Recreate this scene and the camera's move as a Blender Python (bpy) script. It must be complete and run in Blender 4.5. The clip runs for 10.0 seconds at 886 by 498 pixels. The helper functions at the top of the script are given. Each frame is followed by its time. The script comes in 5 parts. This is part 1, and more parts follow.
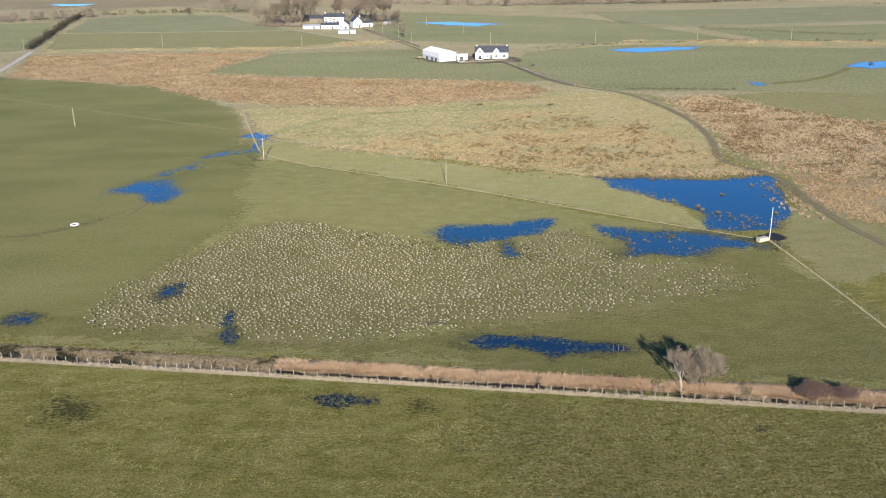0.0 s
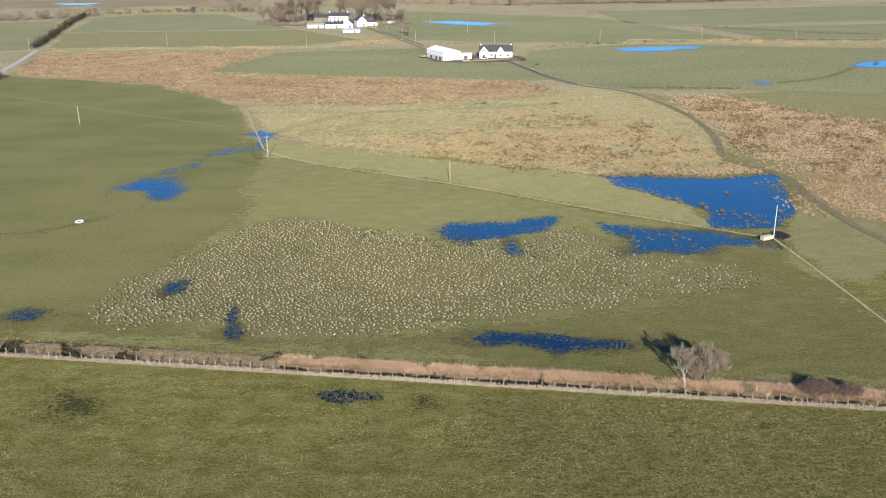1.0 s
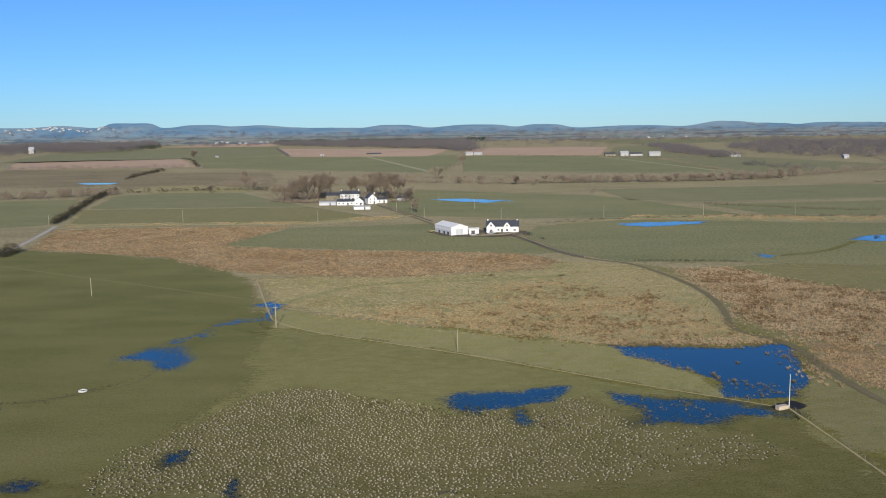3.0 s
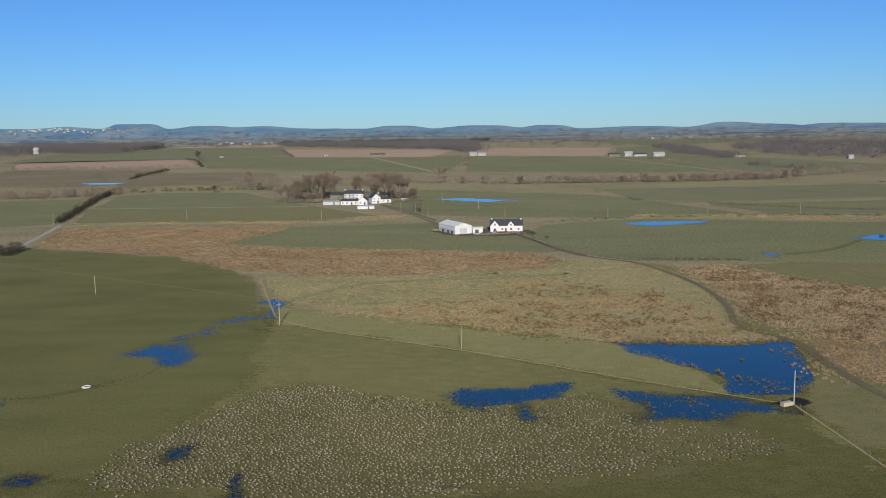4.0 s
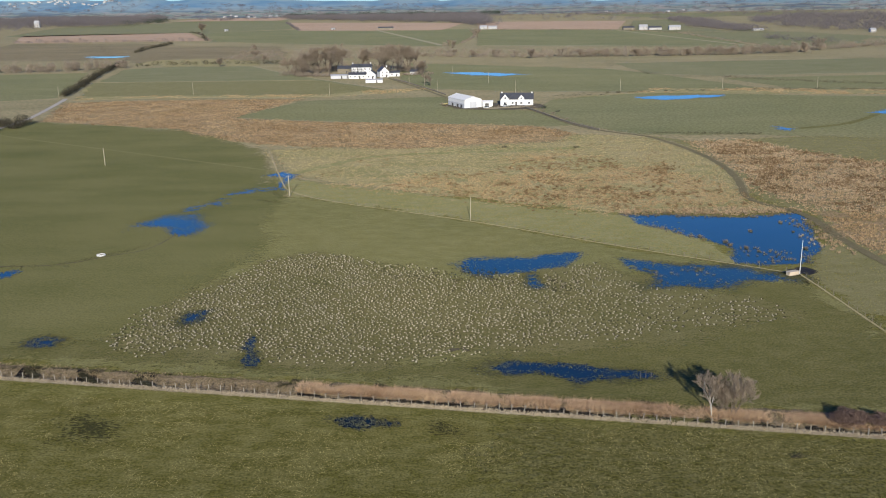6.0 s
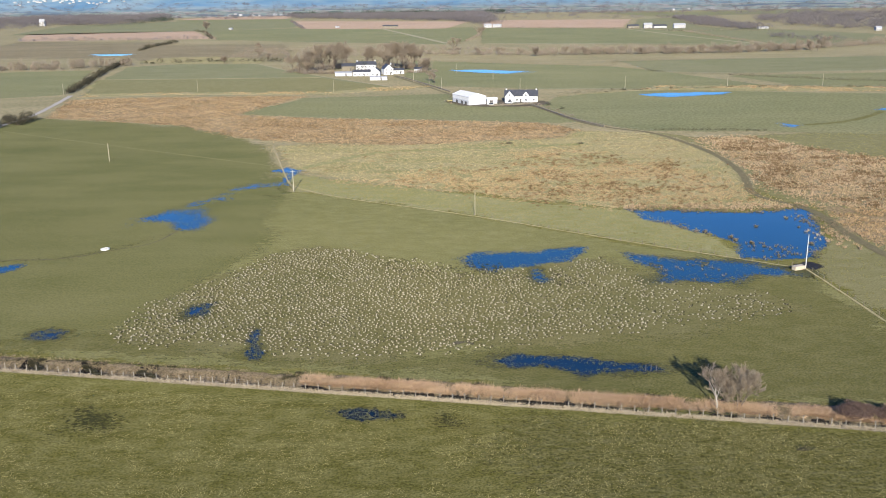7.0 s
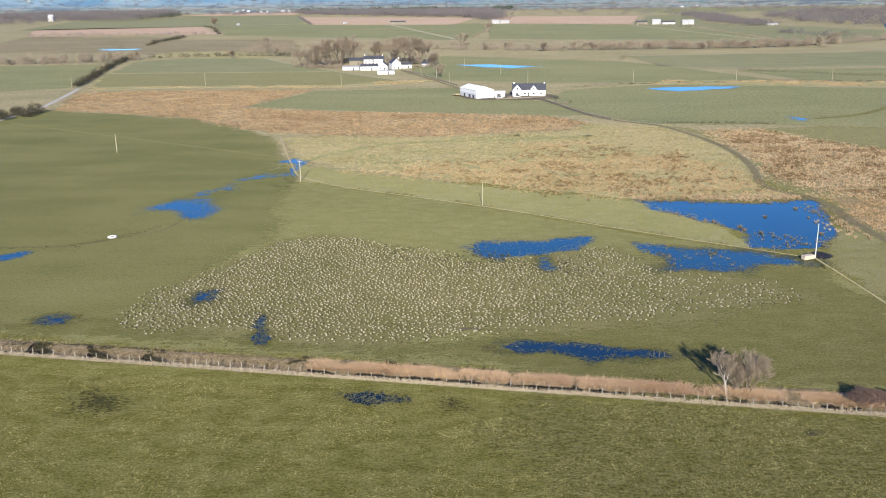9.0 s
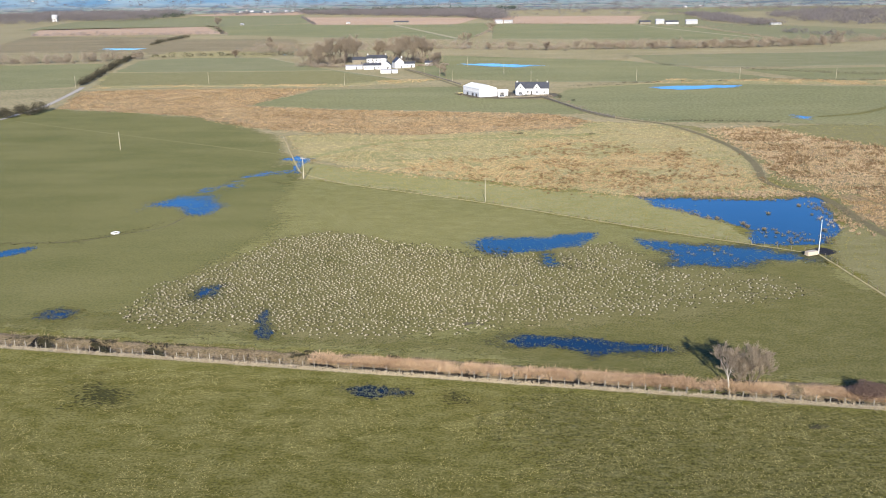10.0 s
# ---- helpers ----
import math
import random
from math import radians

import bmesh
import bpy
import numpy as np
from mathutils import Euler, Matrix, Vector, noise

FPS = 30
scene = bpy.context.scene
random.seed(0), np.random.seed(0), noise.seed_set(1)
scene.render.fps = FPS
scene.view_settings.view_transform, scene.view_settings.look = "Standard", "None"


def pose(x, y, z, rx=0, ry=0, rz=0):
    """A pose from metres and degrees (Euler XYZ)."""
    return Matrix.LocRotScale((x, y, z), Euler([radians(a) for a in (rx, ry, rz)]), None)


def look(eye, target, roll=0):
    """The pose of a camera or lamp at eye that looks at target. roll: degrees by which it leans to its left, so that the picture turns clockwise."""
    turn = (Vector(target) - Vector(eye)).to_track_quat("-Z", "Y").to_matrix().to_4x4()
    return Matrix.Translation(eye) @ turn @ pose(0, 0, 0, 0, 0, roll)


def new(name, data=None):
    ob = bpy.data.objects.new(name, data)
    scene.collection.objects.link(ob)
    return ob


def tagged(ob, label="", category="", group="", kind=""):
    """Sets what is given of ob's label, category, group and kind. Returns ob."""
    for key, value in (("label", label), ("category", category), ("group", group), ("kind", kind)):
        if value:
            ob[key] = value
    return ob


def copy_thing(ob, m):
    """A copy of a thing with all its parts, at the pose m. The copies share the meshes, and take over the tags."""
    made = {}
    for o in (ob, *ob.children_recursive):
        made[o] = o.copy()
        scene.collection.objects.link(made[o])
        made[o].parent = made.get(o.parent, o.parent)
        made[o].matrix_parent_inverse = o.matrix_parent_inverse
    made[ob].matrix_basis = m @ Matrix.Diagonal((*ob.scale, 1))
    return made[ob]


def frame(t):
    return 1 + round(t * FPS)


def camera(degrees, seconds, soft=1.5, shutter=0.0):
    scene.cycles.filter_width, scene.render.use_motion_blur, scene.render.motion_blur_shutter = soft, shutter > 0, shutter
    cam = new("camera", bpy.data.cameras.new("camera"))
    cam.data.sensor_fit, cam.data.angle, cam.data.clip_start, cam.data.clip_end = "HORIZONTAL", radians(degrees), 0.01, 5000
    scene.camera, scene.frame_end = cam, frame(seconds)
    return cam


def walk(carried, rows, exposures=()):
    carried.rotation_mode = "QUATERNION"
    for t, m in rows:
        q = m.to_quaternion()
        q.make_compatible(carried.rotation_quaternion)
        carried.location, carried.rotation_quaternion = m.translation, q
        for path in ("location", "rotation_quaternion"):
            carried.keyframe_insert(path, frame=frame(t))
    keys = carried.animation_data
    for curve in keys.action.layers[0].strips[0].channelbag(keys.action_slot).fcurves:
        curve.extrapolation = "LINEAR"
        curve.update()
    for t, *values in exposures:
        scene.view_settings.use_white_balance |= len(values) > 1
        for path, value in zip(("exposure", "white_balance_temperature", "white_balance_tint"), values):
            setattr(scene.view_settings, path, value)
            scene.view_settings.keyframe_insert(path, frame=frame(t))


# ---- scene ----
cam = camera(54.05, 10.0, soft=1.0)
PATH = [
    (0, (0.918, 0.095, 64.813), (1.053, 94.362, 31.439), -0.78),
    (0.5, (0.929, -0.046, 64.608), (0.878, 94.225, 31.248), -0.76),
    (1, (0.944, -0.164, 64.338), (0.633, 94.098, 30.955), -0.75),
    (1.5, (0.966, -0.212, 64.016), (0.351, 94.104, 30.788), -0.81),
    (1.6, (0.973, -0.203, 63.951), (0.355, 94.359, 31.431), -0.81),
    (1.7, (0.979, -0.195, 63.887), (0.357, 94.903, 32.967), -0.81),
    (1.8, (0.985, -0.186, 63.822), (0.356, 95.857, 35.975), -0.81),
    (1.9, (0.992, -0.177, 63.757), (0.356, 96.704, 38.983), -0.81),
    (2, (0.998, -0.168, 63.693), (0.356, 97.500, 42.232), -0.81),
    (2.1, (0.999, -0.150, 63.625), (0.335, 98.224, 45.678), -0.82),
    (2.2, (1.001, -0.133, 63.558), (0.316, 98.689, 48.264), -0.83),
    (2.3, (1.002, -0.115, 63.491), (0.299, 98.827, 48.997), -0.83),
    (2.5, (1.005, -0.080, 63.356), (0.266, 98.917, 49.244), -0.85),
    (2.7, (1.016, -0.043, 63.108), (0.184, 98.968, 49.106), -0.85),
    (3.8, (1.078, 0.157, 61.748), (-0.269, 99.198, 47.991), -0.84),
    (4, (1.089, 0.194, 61.501), (-0.351, 99.230, 47.724), -0.84),
    (4.2, (1.085, 0.157, 61.377), (-0.499, 98.803, 45.050), -0.85),
    (4.3, (1.082, 0.139, 61.315), (-0.570, 98.413, 42.891), -0.86),
    (4.4, (1.080, 0.120, 61.253), (-0.644, 98.212, 41.886), -0.87),
    (4.5, (1.078, 0.102, 61.192), (-0.719, 98.105, 41.390), -0.88),
    (5, (1.078, -0.064, 60.675), (-0.971, 97.897, 40.689), -0.84),
    (5.2, (1.042, -0.150, 60.459), (-1.157, 97.400, 38.572), -0.84),
    (5.3, (1.024, -0.194, 60.351), (-1.239, 96.691, 35.687), -0.84),
    (5.5, (0.989, -0.280, 60.135), (-1.415, 95.939, 33.004), -0.83),
    (5.7, (0.974, -0.242, 59.899), (-1.519, 95.883, 32.444), -0.84),
    (6.8, (0.891, -0.032, 58.602), (-2.104, 96.090, 31.186), -0.85),
    (7, (0.876, 0.007, 58.367), (-2.209, 96.085, 30.809), -0.85),
    (7.5, (0.851, 0.137, 57.906), (-2.445, 96.175, 30.233), -0.82),
    (8, (0.841, 0.181, 57.355), (-2.639, 96.194, 29.615), -0.77),
    (8.5, (0.807, 0.176, 56.790), (-2.889, 96.164, 28.994), -0.78),
    (9, (0.788, 0.157, 56.209), (-3.085, 96.121, 28.356), -0.76),
    (9.5, (0.816, 0.026, 55.680), (-3.243, 95.994, 27.865), -0.79),
    (10, (0.862, -0.117, 55.244), (-3.369, 95.844, 27.430), -0.78),
]
walk(cam, [(t, look(eye, target, roll)) for t, eye, target, roll in PATH],
     exposures=[(0, 0.85), (1.7, 0.85), (2.1, 0.85), (2.5, 0.5), (2.8, 0.2), (3.6, -0.12), (4.5, -0.2), (5.0, -0.12), (5.6, 0.03), (6.8, 0.7), (7.6, 0.82), (10, 0.88)])

# ---- daylight: clear winter sky, low sun behind the camera ----
SUN_EL = radians(20)
world = bpy.data.worlds.new("world")
scene.world = world
world.use_nodes = True
wn = world.node_tree.nodes
sky = wn.new("ShaderNodeTexSky")
sky.sky_type = "NISHITA"
sky.sun_disc = False
sky.sun_elevation = SUN_EL
sky.sun_rotation = radians(177)
sky.altitude = 60
sky.air_density = 1.0
sky.dust_density = 0.0
sky.ozone_density = 4.6
wn["Background"].inputs["Strength"].default_value = 0.088
tint = wn.new("ShaderNodeMix")
tint.data_type, tint.blend_type = "RGBA", "MULTIPLY"
tint.inputs[0].default_value = 1.0
tint.inputs[7].default_value = (0.53, 0.865, 1.36, 1)
world.node_tree.links.new(sky.outputs[0], tint.inputs[6])
world.node_tree.links.new(tint.outputs[2], wn["Background"].inputs[0])
sun_data = bpy.data.lights.new("sun", "SUN")
sun_data.energy = 4.6
sun_data.angle = radians(0.5)
sun_data.color = (1.0, 0.93, 0.80)
sun = new("sun", sun_data)
sun.matrix_world = look((0, 0, 300), (-math.sin(radians(3)) * 100, math.cos(radians(3)) * 100, 300 - 100 * math.tan(SUN_EL)))


# ---- materials ----
def base_mat(name, rough, spec=0.25):
    m = bpy.data.materials.new(name)
    m.use_nodes = True
    bsdf = m.node_tree.nodes["Principled BSDF"]
    bsdf.inputs["Roughness"].default_value = rough
    bsdf.inputs["Specular IOR Level"].default_value = spec
    return m, m.node_tree, bsdf


def noise_node(nt, coord, scale, detail=3.0, rough=0.6, stretch=(1, 1, 1)):
    mp = nt.nodes.new("ShaderNodeMapping")
    mp.inputs["Scale"].default_value = stretch
    nt.links.new(coord, mp.inputs[0])
    n = nt.nodes.new("ShaderNodeTexNoise")
    n.inputs["Scale"].default_value = scale
    n.inputs["Detail"].default_value = detail
    n.inputs["Roughness"].default_value = rough
    nt.links.new(mp.outputs[0], n.inputs["Vector"])
    return n.outputs["Fac"]


def ramp(nt, fac, a, b):
    mr = nt.nodes.new("ShaderNodeMapRange")
    mr.inputs["From Min"].default_value = a
    mr.inputs["From Max"].default_value = b
    nt.links.new(fac, mr.inputs["Value"])
    return mr.outputs[0]


def mix(nt, fac, a, b):
    mx = nt.nodes.new("ShaderNodeMix")
    mx.data_type = "RGBA"
    for sock, v in ((mx.inputs[6], a), (mx.inputs[7], b)):
        if isinstance(v, tuple):
            sock.default_value = (*v, 1)
        else:
            nt.links.new(v, sock)
    if isinstance(fac, float):
        mx.inputs[0].default_value = fac
    else:
        nt.links.new(fac, mx.inputs[0])
    return mx.outputs[2]


def soft_edge(nt, bsdf, pos, scale, ragged, soft):
    """A sheet that thins out across its rim: grass of one field growing into the next, water standing between blades."""
    at = nt.nodes.new("ShaderNodeAttribute")
    at.attribute_name = "rim"
    wob = nt.nodes.new("ShaderNodeMath")
    wob.operation = "MULTIPLY_ADD"
    wob.inputs[1].default_value = ragged
    nt.links.new(noise_node(nt, pos, scale, 3.5, 0.7, (0.5, 1, 1)), wob.inputs[0])
    nt.links.new(at.outputs["Fac"], wob.inputs[2])
    mr = nt.nodes.new("ShaderNodeMapRange")
    mr.interpolation_type = "SMOOTHSTEP"
    mr.inputs["From Min"].default_value = ragged / 2 - soft
    mr.inputs["From Max"].default_value = ragged / 2 + soft
    nt.links.new(wob.outputs[0], mr.inputs["Value"])
    nt.links.new(mr.outputs[0], bsdf.inputs["Alpha"])


LAND = (0.405, 0.43, 0.50)


def land_mat(name, main, other, straw, patch_scale=0.02, mid=0.35, fine=2.2, straw_amount=0.5, bump=0.35, stretch=(0.55, 1, 1), rough=0.95, relief=0.12, contrast=0.55, edge=(0.9, 2.6, 0.06)):
    """Turf or soil: broad patches, middle mottling, fine pale straw and relief."""
    m, nt, bsdf = base_mat(name, rough, 0.1)
    bsdf.inputs["Diffuse Roughness"].default_value = 1.0
    main, other, straw = (tuple(k * c for k, c in zip(LAND, col)) for col in (main, other, straw))
    geo = nt.nodes.new("ShaderNodeNewGeometry")
    pos = geo.outputs["Position"]
    big = ramp(nt, noise_node(nt, pos, patch_scale, 3), 0.35, 0.65)
    middle = ramp(nt, noise_node(nt, pos, mid, 4, 0.65, stretch), 0.4, 0.68)
    small = ramp(nt, noise_node(nt, pos, fine, 3, 0.7, stretch), 0.48, 0.72)
    col = mix(nt, big, main, other)
    half = nt.nodes.new("ShaderNodeMath")
    half.operation = "MULTIPLY"
    half.inputs[1].default_value = straw_amount
    nt.links.new(middle, half.inputs[0])
    col = mix(nt, half.outputs[0], col, straw)
    half2 = nt.nodes.new("ShaderNodeMath")
    half2.operation = "MULTIPLY"
    half2.inputs[1].default_value = straw_amount * 0.9
    nt.links.new(small, half2.inputs[0])
    col = mix(nt, half2.outputs[0], col, straw)
    dark = ramp(nt, noise_node(nt, pos, fine * 1.7, 2, 0.6), 0.35, 0.6)
    mul = nt.nodes.new("ShaderNodeMix")
    mul.data_type, mul.blend_type = "RGBA", "MULTIPLY"
    mul.inputs[0].default_value = contrast
    nt.links.new(col, mul.inputs[6])
    nt.links.new(mix(nt, dark, (0.45, 0.47, 0.4), (1.0, 1.0, 1.0)), mul.inputs[7])
    nt.links.new(mul.outputs[2], bsdf.inputs["Base Color"])
    bp = nt.nodes.new("ShaderNodeBump")
    bp.inputs["Strength"].default_value = bump
    bp.inputs["Distance"].default_value = relief
    nt.links.new(noise_node(nt, pos, fine, 4, 0.7), bp.inputs["Height"])
    nt.links.new(bp.outputs[0], bsdf.inputs["Normal"])
    soft_edge(nt, bsdf, pos, *edge)
    return m


def tuft_mat(name, a, b, c, rough=0.9):
    """Blades and twigs whose tint differs from one to the next."""
    m, nt, bsdf = base_mat(name, rough, 0.1)
    geo = nt.nodes.new("ShaderNodeNewGeometry")
    rnd = geo.outputs["Random Per Island"]
    col = mix(nt, rnd, a, b)
    patches = ramp(nt, noise_node(nt, geo.outputs["Position"], 0.06, 3), 0.4, 0.65)
    half = nt.nodes.new("ShaderNodeMath")
    half.operation = "MULTIPLY"
    half.inputs[1].default_value = 0.7
    nt.links.new(patches, half.inputs[0])
    col = mix(nt, half.outputs[0], col, c)
    nt.links.new(col, bsdf.inputs["Base Color"])
    return m


def plain_mat(name, a, b, scale=1.5, rough=0.8, metal=0.0, bump=0.1, stretch=(1, 1, 1)):
    m, nt, bsdf = base_mat(name, rough, 0.3)
    bsdf.inputs["Metallic"].default_value = metal
    tc = nt.nodes.new("ShaderNodeTexCoord")
    n1 = ramp(nt, noise_node(nt, tc.outputs["Object"], scale, 4, 0.65, stretch), 0.35, 0.68)
    n2 = ramp(nt, noise_node(nt, tc.outputs["Object"], scale * 7, 3, 0.6, stretch), 0.3, 0.7)
    col = mix(nt, n1, a, b)
    mul = nt.nodes.new("ShaderNodeMix")
    mul.data_type, mul.blend_type = "RGBA", "MULTIPLY"
    mul.inputs[0].default_value = 0.25
    nt.links.new(col, mul.inputs[6])
    nt.links.new(mix(nt, n2, (0.6, 0.6, 0.6), (1.0, 1.0, 1.0)), mul.inputs[7])
    nt.links.new(mul.outputs[2], bsdf.inputs["Base Color"])
    bp = nt.nodes.new("ShaderNodeBump")
    bp.inputs["Strength"].default_value = bump
    bp.inputs["Distance"].default_value = 0.02
    nt.links.new(n2, bp.inputs["Height"])
    nt.links.new(bp.outputs[0], bsdf.inputs["Normal"])
    return m


def water_mat(name, deep, shallow, rough=0.04, ripple=0.06, edge=(2.2, 3.4, 0.14)):
    m, nt, bsdf = base_mat(name, rough, 0.5)
    bsdf.inputs["IOR"].default_value = 1.333
    geo = nt.nodes.new("ShaderNodeNewGeometry")
    pos = geo.outputs["Position"]
    n = ramp(nt, noise_node(nt, pos, 0.12, 4, 0.65, (0.6, 1, 1)), 0.4, 0.75)
    nt.links.new(mix(nt, n, deep, shallow), bsdf.inputs["Base Color"])
    bp = nt.nodes.new("ShaderNodeBump")
    bp.inputs["Strength"].default_value = ripple
    bp.inputs["Distance"].default_value = 0.05
    nt.links.new(noise_node(nt, pos, 1.4, 3, 0.55, (0.5, 1, 1)), bp.inputs["Height"])
    nt.links.new(bp.outputs[0], bsdf.inputs["Normal"])
    soft_edge(nt, bsdf, pos, *edge)
    return m


M_PASTURE = land_mat("pasture", (0.21, 0.188, 0.038), (0.245, 0.217, 0.045), (0.58, 0.50, 0.19), 0.03, 0.4, 1.7, 0.44, 0.9, (0.55, 1, 1), relief=0.14, contrast=0.95)
M_LEFT = land_mat("left_pasture", (0.180, 0.178, 0.052), (0.245, 0.225, 0.075), (0.32, 0.285, 0.11), 0.016, 0.06, 1.3, 0.55, 0.6, (0.35, 1, 1), contrast=0.6)
M_MIDDLE = land_mat("middle_pasture", (0.272, 0.255, 0.082), (0.335, 0.302, 0.104), (0.50, 0.432, 0.19), 0.018, fine=1.6, straw_amount=0.45, bump=0.9, relief=0.22, contrast=0.75)
M_GRAZED = land_mat("grazed_turf", (0.24, 0.215, 0.07), (0.285, 0.245, 0.088), (0.41, 0.35, 0.16), 0.04, 0.2, 1.6, 0.5, 0.9, relief=0.2, contrast=0.8)
# Grey-blue of distance haze is mixed into this far grass colour.
M_GREEN_HAZED = land_mat("far_green_hazed", (0.258, 0.26, 0.112), (0.328, 0.305, 0.13), (0.44, 0.382, 0.19), 0.008, 0.03, 0.4, 0.42, 0.1, (0.25, 1, 1), contrast=0.65)
M_GREEN2 = land_mat("far_green_dull", (0.315, 0.29, 0.135), (0.275, 0.268, 0.12), (0.42, 0.37, 0.20), 0.008, 0.06, 0.5, 0.4, 0.1)
M_STRIP = land_mat("green_strip", (0.35, 0.325, 0.115), (0.385, 0.35, 0.135), (0.52, 0.45, 0.23), 0.03, 0.3, 1.4, 0.5, 0.8)
M_VERGE = land_mat("olive_verge", (0.275, 0.25, 0.092), (0.31, 0.275, 0.108), (0.44, 0.37, 0.19), 0.03, 0.3, 1.4, 0.5, 0.8)
M_LINE = land_mat("bleached_bank", (0.64, 0.52, 0.26), (0.55, 0.455, 0.22), (0.78, 0.65, 0.36), 0.05, 0.4, 2.0, 0.4, 0.6)
M_TAN = land_mat("rough_grass", (0.52, 0.42, 0.18), (0.41, 0.365, 0.145), (0.70, 0.56, 0.30), 0.022, 0.11, 0.9, 0.6, 1.0, (0.3, 1, 1), contrast=0.95)
M_MARSH = land_mat("dead_rush_ground", (0.39, 0.25, 0.115), (0.43, 0.31, 0.15), (0.62, 0.44, 0.25), 0.03, 0.09, 0.8, 0.65, 1.0, (0.25, 1, 1), contrast=1.0)
M_PINK = land_mat("pink_rush_ground", (0.43, 0.305, 0.15), (0.37, 0.29, 0.135), (0.66, 0.50, 0.29), 0.03, 0.13, 0.7, 0.65, 1.0, (0.4, 1, 1), contrast=1.0)
M_HEATH = land_mat("brown_heath", (0.37, 0.285, 0.15), (0.31, 0.245, 0.128), (0.48, 0.375, 0.21), 0.006, 0.035, 0.3, 0.6, 0.3, (0.3, 1, 1), contrast=0.8)
M_PLOUGH = land_mat("ploughed_soil", (0.66, 0.44, 0.27), (0.58, 0.385, 0.24), (0.74, 0.53, 0.35), 0.004, 0.03, 0.3, 0.5, 0.1)
M_SCRUB = land_mat("scrub_land", (0.44, 0.355, 0.18), (0.37, 0.315, 0.155), (0.58, 0.465, 0.25), 0.006, 0.035, 0.3, 0.65, 0.2, (0.3, 1, 1), contrast=0.7)
M_STRAW = land_mat("straw_verge", (0.72, 0.58, 0.36), (0.62, 0.50, 0.29), (0.90, 0.75, 0.50), 0.05, 0.6, 3.0, 0.6, 0.6)
M_DULL = land_mat("dull_pasture", (0.205, 0.19, 0.052), (0.245, 0.22, 0.066), (0.40, 0.345, 0.14), 0.03, fine=1.6, straw_amount=0.42, bump=0.9, relief=0.22, contrast=0.8)
M_MUD = land_mat("mud", (0.145, 0.112, 0.07), (0.18, 0.145, 0.09), (0.25, 0.205, 0.13), 0.05, 0.5, 2.5, 0.4, 0.5, rough=0.85)
M_TRACK = land_mat("worn_track", (0.25, 0.205, 0.105), (0.21, 0.175, 0.09), (0.35, 0.29, 0.155), 0.03, 0.4, 2.0, 0.4, 0.4)
M_PATH = land_mat("pale_path", (0.52, 0.45, 0.27), (0.46, 0.40, 0.23), (0.60, 0.52, 0.34), 0.03, 0.4, 2.0, 0.4, 0.3)
M_ASPHALT = land_mat("asphalt", (0.50, 0.44, 0.36), (0.58, 0.51, 0.41), (0.66, 0.59, 0.48), 0.03, 0.3, 1.5, 0.4, 0.2, rough=0.8, contrast=0.4)
M_PEAT = land_mat("peat", (0.028, 0.022, 0.016), (0.05, 0.038, 0.026), (0.09, 0.07, 0.045), 0.1, 0.8, 3.0, 0.3, 0.6, rough=0.6)
M_BANK = land_mat("brown_bank", (0.46, 0.33, 0.175), (0.35, 0.245, 0.125), (0.62, 0.46, 0.27), 0.1, 0.5, 2.0, 0.5, 1.0, relief=0.3, contrast=0.9)
M_BOG = land_mat("boggy_turf", (0.062, 0.062, 0.018), (0.085, 0.08, 0.024), (0.16, 0.145, 0.05), 0.1, 0.8, 3.0, 0.4, 0.6, rough=0.9, edge=(2.6, 3.6, 0.1))
M_POACHED = land_mat("poached_turf", (0.225, 0.198, 0.042), (0.25, 0.216, 0.05), (0.52, 0.445, 0.175), mid=0.7, fine=1.3, straw_amount=0.5, bump=0.9, relief=0.4, contrast=1.0)
M_WET = land_mat("sodden_turf", (0.10, 0.098, 0.034), (0.135, 0.125, 0.045), (0.22, 0.195, 0.08), 0.1, 0.8, 3.0, 0.4, 0.6, rough=0.7, edge=(2.4, 3.6, 0.12))
M_WATER = water_mat("flood_water", (0.006, 0.053, 0.088), (0.013, 0.062, 0.094))
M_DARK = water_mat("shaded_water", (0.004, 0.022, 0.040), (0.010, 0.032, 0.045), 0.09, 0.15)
M_DAMP = water_mat("boggy_water", (0.008, 0.016, 0.016), (0.02, 0.026, 0.014), 0.2, 0.35)


# ---- helpers for meshes ----
rng = np.random.default_rng(7)


def mesh_object(name, verts, faces, material, parent=None, label="", smooth=False, rim=None):
    """One mesh object from an (n, 3) array and an (m, 3 or 4) array of indices. rim: how far inside its edge each point lies."""
    me = bpy.data.meshes.new(name)
    verts, faces = np.asarray(verts, dtype=np.float32), np.asarray(faces, dtype=np.int32)
    k = faces.shape[1]
    me.vertices.add(len(verts))
    me.vertices.foreach_set("co", verts.ravel())
    me.loops.add(faces.size)
    me.loops.foreach_set("vertex_index", faces.ravel())
    me.polygons.add(len(faces))
    me.polygons.foreach_set("loop_start", np.arange(0, faces.size, k, dtype=np.int32))
    me.polygons.foreach_set("loop_total", np.full(len(faces), k, dtype=np.int32))
    me.materials.append(material)
    me.update(calc_edges=True)
    if rim is not None:
        me.attributes.new("rim", "FLOAT", "POINT").data.foreach_set("value", np.asarray(rim, dtype=np.float32).ravel())
    if smooth:
        me.polygons.foreach_set("use_smooth", np.ones(len(faces), dtype=bool))
    ob = new(name, me)
    if parent:
        ob.parent = parent
    if label:
        tagged(ob, label)
    return ob


